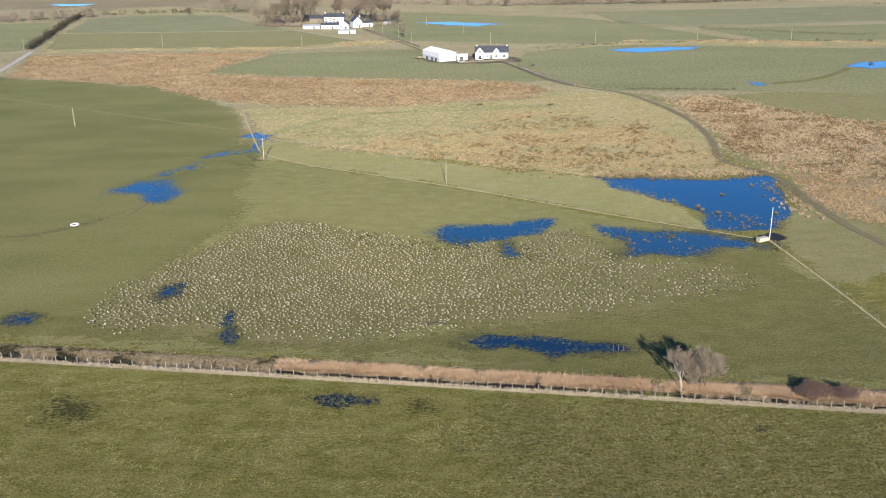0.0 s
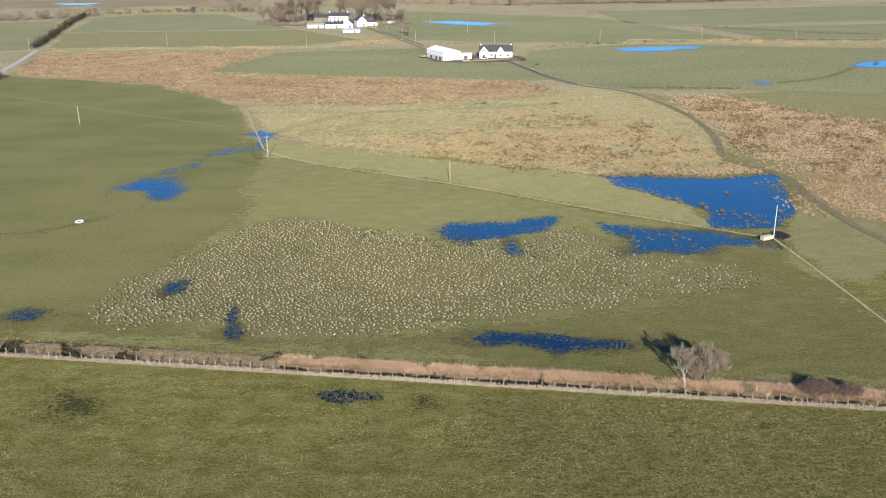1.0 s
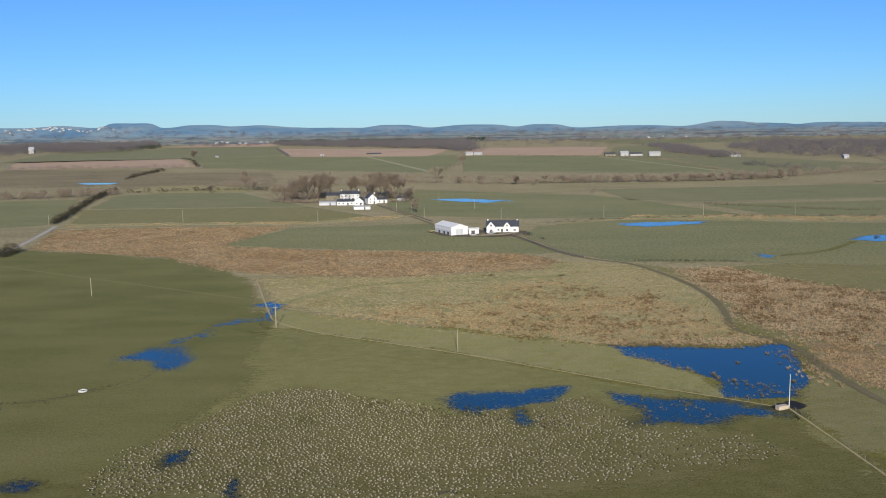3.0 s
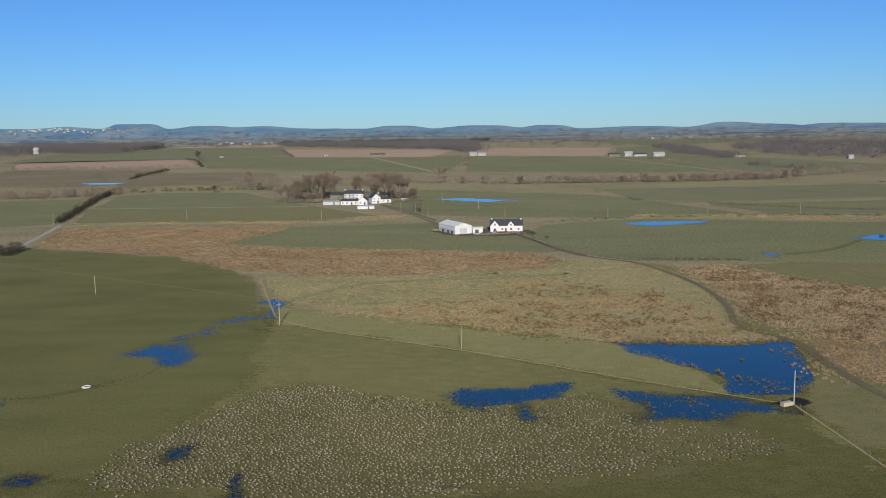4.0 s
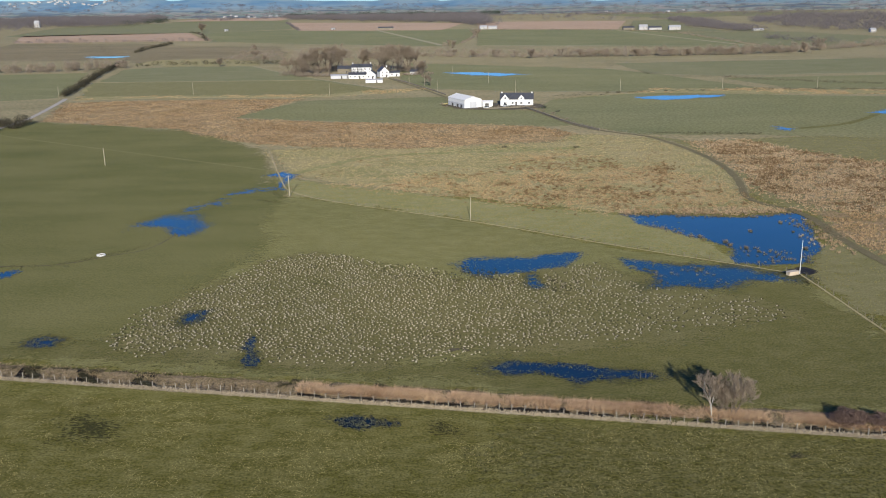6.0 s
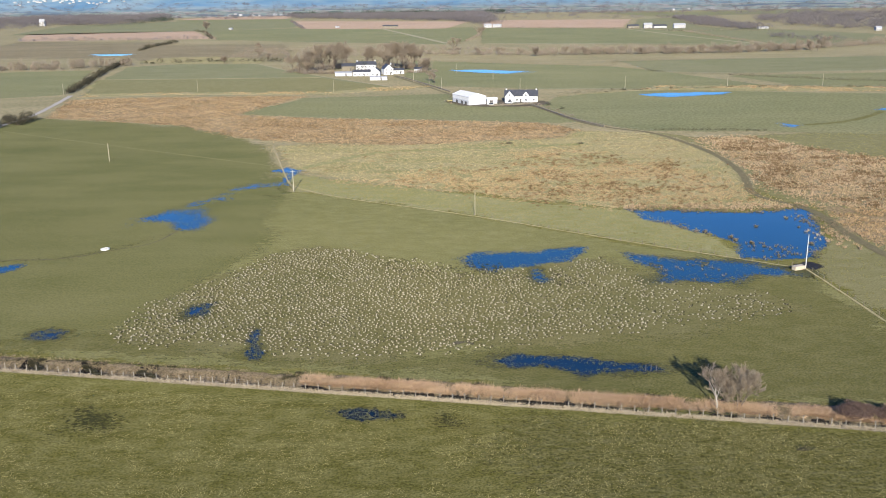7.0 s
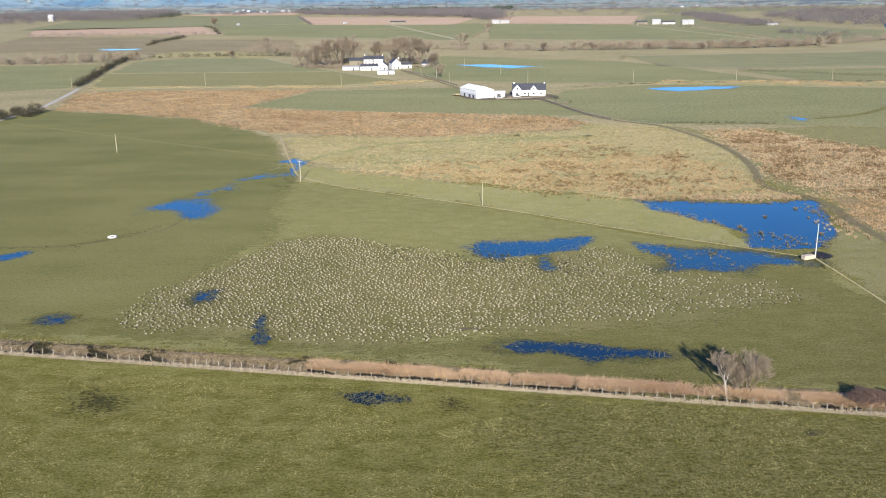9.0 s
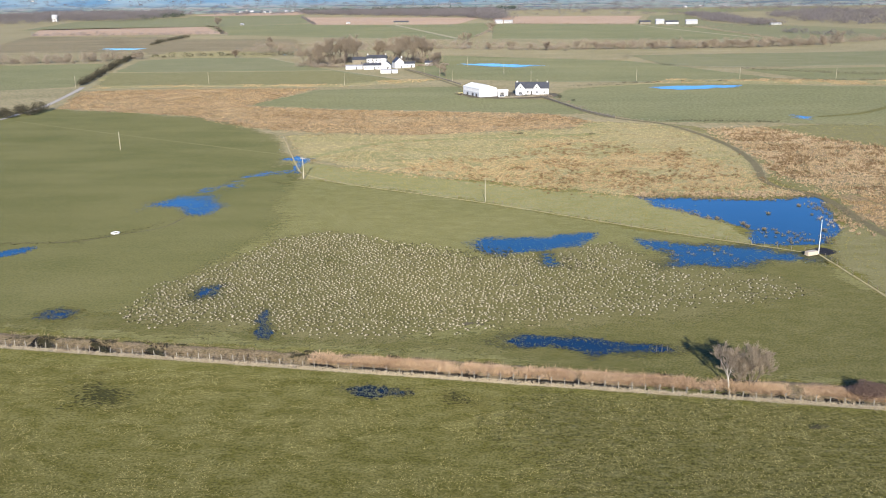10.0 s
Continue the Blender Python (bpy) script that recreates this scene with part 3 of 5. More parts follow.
WATERS = [
    ("water_big", [(46, 243), (63, 241), (79, 239), (97, 244), (94, 229), (89, 210), (81, 194), (69, 192), (64, 195), (66, 208), (61, 216), (56, 221), (50, 230)], 0.35, 2.2, 0.03, M_WATER, "deep blue flood pool with rush islets"),
    ("water_fence", [(38, 199), (42, 195.5), (51, 192), (63, 191.5), (74, 183), (73, 180), (65, 181), (57, 177), (47, 178.4), (40, 177), (43, 184), (40, 192)], 0.4, 4.2, 0.5, M_WATER, "shallow blue flood pool with drowned grass below the fence"),
    ("water_middle", [(-1.4, 194), (3, 199.6), (13, 201), (27, 204.4), (29.5, 202), (24, 194), (16, 188), (6, 186.6), (-0.7, 188.5)], 0.4, 3.6, 0.0, M_WATER, "deep blue pool on the pasture"),
    ("water_drip", [(14.5, 187), (17, 187), (18, 178), (15.5, 177), (14, 181)], 0.35, 1.4, 0.5, M_WATER, "shallow pool among grazed grass"),
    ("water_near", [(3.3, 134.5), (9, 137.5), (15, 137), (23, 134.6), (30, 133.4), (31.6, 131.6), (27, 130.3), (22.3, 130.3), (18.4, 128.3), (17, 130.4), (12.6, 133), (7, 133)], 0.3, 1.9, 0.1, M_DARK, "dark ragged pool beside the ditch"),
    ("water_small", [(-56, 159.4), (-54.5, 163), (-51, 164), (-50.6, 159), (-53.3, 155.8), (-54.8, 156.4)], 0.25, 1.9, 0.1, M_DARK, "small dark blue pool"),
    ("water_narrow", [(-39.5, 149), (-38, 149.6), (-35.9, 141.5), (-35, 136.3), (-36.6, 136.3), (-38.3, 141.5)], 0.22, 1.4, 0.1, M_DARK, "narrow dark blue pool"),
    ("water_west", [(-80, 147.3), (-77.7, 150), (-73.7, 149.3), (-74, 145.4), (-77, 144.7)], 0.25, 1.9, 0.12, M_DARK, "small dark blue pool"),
    ("water_field", [(-93, 231.6), (-92, 241.6), (-87.4, 246.7), (-80.4, 245.7), (-73.4, 232.6), (-73.2, 222.7), (-77, 222.8), (-83.3, 230)], 0.6, 6.5, 0.0, M_WATER, "blue flood pool on the smooth pasture"),
    ("water_trail", [(-84, 250), (-80, 262), (-76, 268), (-74, 262), (-79, 250)], 0.4, 4.6, 0.72, M_WATER, "thin blue film of flood water"),
    ("water_trail_far", [(-79, 275), (-73, 284), (-62, 286), (-59, 281), (-69, 275), (-75, 271)], 0.4, 4.2, 0.72, M_WATER, "thin blue film of flood water"),
    ("water_corner", [(-72, 306), (-66, 313), (-58, 310), (-60.5, 304), (-61, 287), (-58.5, 280), (-62, 284), (-63, 302)], 0.35, 1.8, 0.3, M_WATER, "blue flood pool at the fence corner"),
    ("water_edge", [(-130, 170), (-114, 186), (-104, 193.4), (-103, 190.5), (-108, 183), (-120, 168)], 0.5, 2.0, 0.2, M_WATER, "thin blue film of flood water"),
    ("water_pool_east", [(110, 550), (128, 558), (164, 557), (153, 545), (121, 530), (112, 541)], 1.2, 5, 0.0, M_WATER, "bright blue flood pool in a far field"),
    ("water_pool_far_east", [(214, 463), (237, 480), (290, 478), (290, 455), (221, 453)], 1.2, 5, 0.0, M_WATER, "bright blue flood pool in a far field"),
    ("water_pool_track", [(148, 416), (157, 409), (150, 401), (147, 406)], 0.8, 4, 0.6, M_WATER, "small shallow flood pool"),
    ("water_pool_farm", [(-16, 762), (11, 764), (49, 733), (29, 720), (11, 728)], 1.6, 8, 0.0, M_WATER, "bright blue flood pool behind the farmhouse"),
    ("water_pool_west", [(-462, 1081), (-412, 1070), (-406, 1037), (-439, 1044)], 3, 12, 0.0, M_WATER, "pale flood pool in scrub land"),
    ("damp_one", [(-18.7, 116.6), (-14.6, 117.8), (-9, 115.5), (-9.3, 114.4), (-14.6, 114.4), (-17.6, 115)], 0.25, 2.2, 0.0, M_DAMP, "dark boggy hollow in near pasture"),
    ("damp_two", [(-4.4, 114), (-3.2, 115.2), (0.9, 112.4), (0.1, 111.3), (-3, 111.8)], 0.3, 3.2, 0.0, M_BOG, "dark boggy hollow in near pasture"),
    ("damp_three", [(-59.5, 117.6), (-56, 120), (-52.3, 115.8), (-50.8, 111), (-56, 111.6)], 0.4, 6.5, 0.0, M_BOG, "dark boggy hollow in near pasture"),
]
for k, at in enumerate((1, 3, 4, 5, 6, 7, 18)):
    name, outline, cell, fuzz = WATERS[at][:4]
    mx, my = np.mean(outline, axis=0)
    grown = [(mx + (x - mx) * 1.12, my + (y - my) * 1.2) for x, y in outline]
    tagged(patch("wet_margin", grown, cell * 1.5, fuzz * 1.4, 0.053 - 0.001 * k, M_WET, 0.62), "dark sodden turf round a flood pool", "field", kind="structure")
for k, (name, outline, cell, fuzz, holes, material, label) in enumerate(WATERS):
    far = outline[0][1] > 350
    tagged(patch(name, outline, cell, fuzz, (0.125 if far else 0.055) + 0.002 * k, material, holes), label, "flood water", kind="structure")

TRACK = [(38, 494), (46, 461), (54, 428), (67, 404), (83, 392), (92, 357), (96, 319), (93, 288), (87, 263), (90, 254), (98, 241), (96, 217), (97, 197), (99, 184), (106, 160)]
tagged(ribbon("track", TRACK, 2.4, 0.10, M_TRACK), "dark muddy farm track worn through rough grass", "track", kind="structure")
tagged(ribbon("wet_drain", [(157, 409), (180, 418), (198, 436), (214, 456)], 3.5, 0.12, M_DULL), "dark wet drain line between far pools", "drain", kind="structure")
tagged(ribbon("road_lane", [(-236, 420), (-238, 450), (-240, 478), (-261, 562), (-267, 583)], 3.2, 0.12, M_ASPHALT), "narrow wet grey tarmac lane", "road", kind="structure")
tagged(ribbon("road_farm", [(-60, 712), (-52, 686), (-31.5, 628), (-14, 573), (-6, 545), (14, 520), (38, 494)], 2.6, 0.12, M_TRACK), "farm lane between the two steadings", "road", kind="structure")


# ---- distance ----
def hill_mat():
    """Patchwork farmland on the lower slopes, moor on top, both coloured with painted haze."""
    m, nt, bsdf = base_mat("hazed_hill_country", 1.0, 0.0)
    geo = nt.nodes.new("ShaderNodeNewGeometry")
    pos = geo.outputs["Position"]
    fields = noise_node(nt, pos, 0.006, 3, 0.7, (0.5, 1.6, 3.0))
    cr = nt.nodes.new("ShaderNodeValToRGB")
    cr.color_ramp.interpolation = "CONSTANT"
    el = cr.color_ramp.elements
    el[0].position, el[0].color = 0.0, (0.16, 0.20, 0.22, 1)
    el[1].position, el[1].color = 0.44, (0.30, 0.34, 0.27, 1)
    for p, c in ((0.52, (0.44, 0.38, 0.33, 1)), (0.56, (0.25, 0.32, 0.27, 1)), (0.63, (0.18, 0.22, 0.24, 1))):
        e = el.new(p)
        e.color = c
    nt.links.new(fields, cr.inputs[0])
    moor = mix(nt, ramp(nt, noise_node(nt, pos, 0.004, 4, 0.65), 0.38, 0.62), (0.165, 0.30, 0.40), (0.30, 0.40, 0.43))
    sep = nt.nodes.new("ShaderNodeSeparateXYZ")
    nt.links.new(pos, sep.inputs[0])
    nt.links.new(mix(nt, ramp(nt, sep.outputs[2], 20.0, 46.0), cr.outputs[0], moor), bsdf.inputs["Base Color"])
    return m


HILLS = [(-1698, 138, 25, 8), (-2055, 107, 12, 2), (-1323, 129, 14, 4), (-1036, 154, 14, 2), (-295, 138, 15, 4), (154, 192, 16, 4), (510, 123, 19, 4), (1022, 215, 12, 3), (1481, 184, 34, 3), (1730, 92, 19, 3), (2084, 269, 27, 4), (2620, 300, 22, 3)]


def hill_height(x, y):
    crest = 62.3 - 0.01325 * x + 0.9 * soft_noise(x, x * 0, 120, 21) + 0.7 * soft_noise(x, x * 0, 40, 22)
    for c, w, h, p in HILLS:
        crest = crest + h * np.exp(-np.abs((x - c) / w) ** p)
    return crest * np.clip((y - 3900 + 0.00002 * x ** 2) / 820, 0, 1) ** 1.4 - 3


def build_hills():
    """Low hill country closing the view."""
    xs, rows = np.linspace(-4500, 4500, 700), np.linspace(0, 1, 14)
    x = np.repeat(xs[:, None], 14, 1)
    y = 3900 + 820 * np.repeat(rows[None, :], 700, 0) - 0.00002 * x ** 2
    gi = np.arange(9800).reshape(700, 14)
    q = np.stack([gi[:-1, :-1], gi[1:, :-1], gi[1:, 1:], gi[:-1, 1:]], axis=-1).reshape(-1, 4)
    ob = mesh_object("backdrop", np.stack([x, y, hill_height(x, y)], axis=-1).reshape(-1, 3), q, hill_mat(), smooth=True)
    return tagged(ob, "distant moorland hills tinted blue-grey for haze on the skyline", "hills", kind="structure")


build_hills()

# ---- more ground cover ----
EXTRA = [
    ("field_tan_far", [(-345, 908), (-347, 990), (-285, 999), (-222, 950), (-206, 880), (-287, 884)], 5, 8, 0.115, M_TAN, "pale tan rough ground by the hedged lane"),
    ("field_tan_scrub", [(-572, 1380), (-425, 1313), (-264, 1278), (-188, 964), (-353, 953), (-420, 1060)], 8, 14, 0.095, M_HEATH, "brown rough heathy field"),
    ("field_brown_edge", [(-255, 572), (-190, 575), (-91, 572), (-40, 600), (-25, 622), (-64, 618), (-93, 590), (-190, 594), (-262, 594)], 2.0, 4, 0.085, M_TAN, "strip of brown dead rushes between fields"),
    ("field_brown_right", [(55, 545), (114, 582), (129, 604), (200, 598), (241, 586), (300, 570), (300, 548), (230, 555), (162, 566), (110, 572)], 2.5, 4, 0.09, M_TAN, "strip of tan rushes along the far ditch"),
    ("field_yard", [(-14, 520), (-4, 533), (20, 530), (45, 520), (48, 505), (36, 496), (12, 494), (-2, 500)], 1.2, 3, 0.13, M_MUD, "muddy farmyard around barn and house"),
    ("field_poached", [(71.5, 187), (74, 190), (78, 191.2), (80.8, 189), (80, 186), (77, 184.8)], 0.4, 1.6, 0.12, M_PEAT, "dark poached mud beside the trough"),
    ("field_ditch_mud", [on_fence(-26, 5.0), on_fence(-20, 6.4), on_fence(8, 6.2), on_fence(10, 5.2), on_fence(-8, 4.9)], 0.3, 0.8, 0.03, M_MUD, "dark mud along the ditch bank"),
    ("field_bank_mud", [on_fence(34, 5.2), on_fence(38, 6.8), on_fence(80, 6.8), on_fence(80, 4.9)], 0.3, 0.8, 0.03, M_MUD, "dark mud along the ditch bank"),
]
for name, outline, cell, fuzz, z, material, label in EXTRA:
    tagged(patch(name, outline, cell * 1.7, fuzz, z, material), label, "field", kind="structure")
for name, line, width, z, material, label in [
    ("path_marsh", [(-62, 309), (-55, 318), (-41, 341), (-23, 349), (23, 354), (50, 362)], 5.0, 0.075, M_STRIP, "greener path across the rough grazing"),
    ("path_trodden", [(-113, 196), (-96, 196), (-88, 204), (-79, 209), (-77, 225)], 0.35, 0.045, M_MUD, "thin muddy trodden line past the ring"),
    ("path_left", [(-225, 415), (-192, 393), (-125, 350), (-70, 315)], 1.1, 0.05, M_VERGE, "faint pale line across the pasture"),
    ("path_fence", [(-81.4, 360.5), (-65.3, 303.6), (-55.5, 271), (2.3, 237.4), (38.5, 210), (75.4, 185.5)], 0.55, 0.07, M_LINE, "worn pale line under the field fence"),
    ("path_fence_near", [(75.2, 185.5), (75.7, 180.6), (77.4, 158.4), (78.6, 138.6), (79.6, 120)], 0.55, 0.07, M_LINE, "worn pale line under the field fence"),
    ("path_white", [(-305, 706), (-227, 704.5), (-150, 704), (-118, 703.6)], 2.6, 0.10, M_LINE, "pale grass line across a far field"),
    ("path_far", [(-190, 1960), (-29, 1243)], 9.0, 0.16, M_PATH, "pale distant farm track"),
    ("path_east", [(24, 1222), (156, 1190), (389, 1100)], 8.0, 0.16, M_PATH, "pale field edge"),
    ("path_far_east", [(300, 1740), (330, 1400), (360, 1150)], 7.0, 0.16, M_PATH, "pale distant farm track"),
    ("path_edge_house", [(47, 592), (115, 587), (204, 594), (300, 588)], 1.8, 0.13, M_PATH, "pale grassy field edge"),
    ("path_edge_upper", [(152, 727), (199, 697), (400, 722)], 2.2, 0.13, M_PATH, "pale grassy field edge"),
    ("path_edge_mid", [(-208, 872), (-146, 754), (-46, 608)], 2.0, 0.13, M_PATH, "pale grassy field edge"),
    ("path_edge_top", [(144, 856), (388, 880), (560, 872)], 2.5, 0.13, M_PATH, "pale grassy field edge"),
    ("path_edge_west", [(-568, 1904), (-424, 1483)], 6.0, 0.16, M_PATH, "pale distant field edge"),
    ("path_edge_north", [(-270, 1358), (-36, 1208), (18, 1222)], 5.0, 0.16, M_PATH, "pale distant field edge"),
    ("path_edge_marsh", [(-126, 471), (-73, 451), (-25, 442), (34, 427)], 0.9, 0.1, M_PATH, "pale grassy edge of the marsh"),
    ("path_bank", [(-262, 566), (-225, 579), (-187, 581.5), (-100, 571), (-60, 590)], 2.2, 0.11, M_LINE, "pale field bank"),
]:
    tagged(ribbon(name, line, width, z, material), label, "path", kind="structure")

T_RUSH = tuft_mat("rush_blades", (0.55, 0.38, 0.205), (0.19, 0.125, 0.06), (0.49, 0.36, 0.205))
T_PINK = tuft_mat("pink_rush_blades", (0.56, 0.41, 0.24), (0.20, 0.135, 0.075), (0.54, 0.40, 0.25))
T_TAN = tuft_mat("tan_blades", (0.50, 0.40, 0.20), (0.30, 0.24, 0.115), (0.47, 0.39, 0.20))
T_REED = tuft_mat("reed_blades", (0.64, 0.44, 0.26), (0.26, 0.16, 0.09), (0.66, 0.475, 0.29))
T_STRAW = tuft_mat("straw_blades", (0.56, 0.465, 0.32), (0.38, 0.31, 0.20), (0.52, 0.435, 0.295))
T_FLECK = tuft_mat("fleck_blades", (0.42, 0.36, 0.165), (0.30, 0.26, 0.105), (0.38, 0.33, 0.145))
T_GRASS = tuft_mat("grass_blades", (0.15, 0.14, 0.045), (0.085, 0.08, 0.024), (0.17, 0.152, 0.058))
T_STRIP = tuft_mat("strip_blades", (0.26, 0.235, 0.09), (0.165, 0.15, 0.055), (0.29, 0.255, 0.105))
T_BROWN = tuft_mat("brown_rush_blades", (0.20, 0.13, 0.065), (0.10, 0.068, 0.035), (0.26, 0.175, 0.095))
T_ISLET = tuft_mat("islet_blades", (0.25, 0.20, 0.13), (0.12, 0.10, 0.06), (0.22, 0.175, 0.11))
T_PALE = tuft_mat("pale_blades", (0.62, 0.555, 0.445), (0.32, 0.28, 0.215), (0.54, 0.48, 0.385))
T_BANK = tuft_mat("bank_blades", (0.36, 0.27, 0.17), (0.19, 0.145, 0.085), (0.30, 0.25, 0.13))
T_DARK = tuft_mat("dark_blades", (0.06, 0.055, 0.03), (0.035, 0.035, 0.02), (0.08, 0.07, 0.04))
T_TWIG = tuft_mat("twigs", (0.33, 0.265, 0.195), (0.18, 0.14, 0.10), (0.32, 0.26, 0.19))
T_TWIG_FAR = tuft_mat("far_twigs", (0.31, 0.25, 0.18), (0.23, 0.185, 0.135), (0.28, 0.225, 0.165))
T_WOOD = tuft_mat("far_wood", (0.17, 0.15, 0.145), (0.13, 0.116, 0.112), (0.15, 0.133, 0.13))
T_CONIFER = tuft_mat("conifer", (0.05, 0.065, 0.04), (0.03, 0.045, 0.03), (0.06, 0.075, 0.05))
T_SCRUB = tuft_mat("scrub_twigs", (0.075, 0.064, 0.042), (0.035, 0.035, 0.022), (0.06, 0.054, 0.034))
T_BUSH = tuft_mat("bush_twigs", (0.20, 0.135, 0.105), (0.10, 0.07, 0.055), (0.17, 0.115, 0.09))
M_BARK = plain_mat("pale_bark", (0.52, 0.47, 0.40), (0.26, 0.22, 0.17), 2.0, 0.85, stretch=(1, 1, 0.4))
M_BARK2 = plain_mat("brown_bark", (0.20, 0.155, 0.115), (0.12, 0.09, 0.07), 2.0, 0.9)
M_POST = plain_mat("weathered_post", (0.33, 0.295, 0.24), (0.21, 0.18, 0.14), 3.0, 0.85, stretch=(1, 1, 0.3))
M_POST_DARK = plain_mat("dark_post", (0.26, 0.22, 0.16), (0.17, 0.145, 0.11), 3.0, 0.9, stretch=(1, 1, 0.3))
M_WIRE = plain_mat("galvanised_wire", (0.30, 0.30, 0.29), (0.22, 0.22, 0.21), 3.0, 0.5, 0.8)
M_POLE = plain_mat("pole_wood", (0.50, 0.44, 0.31), (0.36, 0.31, 0.22), 1.5, 0.85, stretch=(1, 1, 0.2))
M_POLE_PALE = plain_mat("pole_grey", (0.74, 0.72, 0.68), (0.60, 0.57, 0.53), 1.5, 0.7, stretch=(1, 1, 0.2))
M_WHITE = plain_mat("white_render", (0.82, 0.80, 0.76), (0.74, 0.72, 0.68), 0.4, 0.85)
M_FARWALL = plain_mat("pale_far_wall", (0.50, 0.48, 0.44), (0.42, 0.40, 0.37), 0.2, 0.85)
M_GREYWALL = plain_mat("grey_sheet_wall", (0.60, 0.60, 0.60), (0.52, 0.52, 0.52), 0.5, 0.6)
M_SLATE = plain_mat("slate", (0.055, 0.06, 0.07), (0.09, 0.09, 0.10), 0.8, 0.55)
M_TIN = plain_mat("pale_tin_roof", (0.90, 0.87, 0.80), (0.84, 0.81, 0.75), 0.4, 0.95)
M_GREYROOF = plain_mat("grey_roof", (0.42, 0.42, 0.42), (0.34, 0.34, 0.35), 0.5, 0.6)
M_GLASS = plain_mat("window_pane", (0.03, 0.035, 0.045), (0.05, 0.055, 0.065), 0.8, 0.08)
M_DOOR = plain_mat("dark_door", (0.10, 0.09, 0.08), (0.07, 0.065, 0.06), 1.0, 0.6)
M_BOARD = plain_mat("pale_boards", (0.66, 0.55, 0.40), (0.50, 0.40, 0.28), 1.2, 0.8, stretch=(0.3, 1, 1))
M_STONE = plain_mat("field_stone", (0.27, 0.235, 0.17), (0.18, 0.155, 0.11), 1.0, 0.9)
M_CONCRETE = plain_mat("concrete", (0.80, 0.78, 0.72), (0.68, 0.66, 0.60), 1.2, 0.85)
M_CAR = plain_mat("car_paint", (0.70, 0.70, 0.70), (0.66, 0.66, 0.66), 1.0, 0.3)
M_RUBBER = plain_mat("rubber", (0.03, 0.03, 0.03), (0.05, 0.05, 0.05), 3.0, 0.8)

PLAN = {row[0]: row[1] for row in FIELDS}
MARSH, ROUGH, RUSHES = PLAN["field_marsh"], PLAN["field_rough"], PLAN["field_rushes"]
RUSHES_NEAR, GRAZED = PLAN["field_rushes_near"], PLAN["field_grazed"]


def kept(points, size, level, seed):
    """Only those points that lie in the thicker parts of a broad noise."""
    return points[soft_noise(points[:, 0], points[:, 1], size, seed) + 0.6 * soft_noise(points[:, 0], points[:, 1], size * 0.3, seed + 1) > level]


def off_track(points):
    """Only those points that do not stand on the farm track."""
    line = smooth_line(TRACK, 1.0)
    near = np.min(np.hypot(points[:, 0, None] - line[None, :, 0], points[:, 1, None] - line[None, :, 1]), axis=1)
    return points[near > 1.9]


blades("marsh_rushes", scatter(MARSH, 17000, 4), 0.36, 0.85, 8, 0.075, T_RUSH, 0.03, 0.9, label="orange-brown dead rush clumps covering wet ground", category="rushes")
blades("rough_rushes", kept(scatter([(21, 342), (44, 347), (63, 327), (84, 310), (82, 275), (88, 252), (39, 248), (13, 261), (-5, 274), (-40, 286), (-30, 300), (10, 300)], 9000, 8), 14, -0.15, 31), 0.36, 0.6, 8, 0.06, T_RUSH, 0.03, 0.9, label="orange-brown rush clumps in the rough grazing", category="rushes")
blades("rough_tussocks", off_track(scatter(ROUGH, 11000, 4)), 0.22, 0.7, 7, 0.055, T_TAN, 0.02, label="tan grass tussocks on the rough grazing", category="grass")
blades("pink_rushes", off_track(scatter(RUSHES, 9000, 5)), 0.5, 0.55, 9, 0.085, T_PINK, 0.03, 0.9, label="pinkish tan dead rush clumps", category="rushes")
blades("track_rushes", off_track(kept(scatter(RUSHES_NEAR, 2400, 5), 8, -0.35, 33)), 0.45, 0.45, 9, 0.07, T_RUSH, 0.03, 0.9, label="brown rush clumps beside the track", category="rushes")
blades("verge_tussocks", off_track(scatter(PLAN["field_verge"], 6000, 3)), 0.26, 0.5, 6, 0.05, T_STRIP, 0.02, label="olive grass tussocks beside the track", category="grass")
blades("far_ditch_rushes", kept(scatter([(114, 582), (129, 604), (200, 598), (241, 586), (300, 570), (300, 548), (230, 555), (162, 566)], 2400, 3), 12, 0.1, 71), 0.5, 0.9, 7, 0.16, T_RUSH, 0.05, 0.9, label="tan and brown rushes along the far ditch", category="rushes")
blades("edge_rushes", kept(scatter([(-255, 572), (-190, 575), (-91, 572), (-40, 600), (-25, 622), (-64, 618), (-93, 590), (-190, 594), (-262, 594)], 1800, 3), 14, 0.0, 73), 0.4, 0.9, 7, 0.15, T_RUSH, 0.05, 0.9, label="brown rushes between the marsh and the far field", category="rushes")
blades("strip_tussocks", scatter(PLAN["field_strip"], 6000, 3), 0.22, 0.5, 6, 0.05, T_STRIP, 0.02, label="pale green tussocks along the fence", category="grass")
CLUMPY = [(10, 318), (44, 340), (63, 327), (84, 310), (82, 275), (88, 252), (39, 248), (13, 261), (-5, 274), (-22, 290)]
blades("brown_rushes", kept(scatter(CLUMPY, 2900, 10), 7, 0.05, 51), 0.46, 0.55, 9, 0.14, T_BROWN, 0.03, 0.8, label="dark brown rush clumps in the rough grazing", category="rushes")
blades("brown_marsh_rushes", kept(scatter(MARSH, 7000, 4), 12, 0.15, 53), 0.42, 0.9, 8, 0.14, T_BROWN, 0.03, 0.8, label="dark brown rush clumps in the marsh", category="rushes")
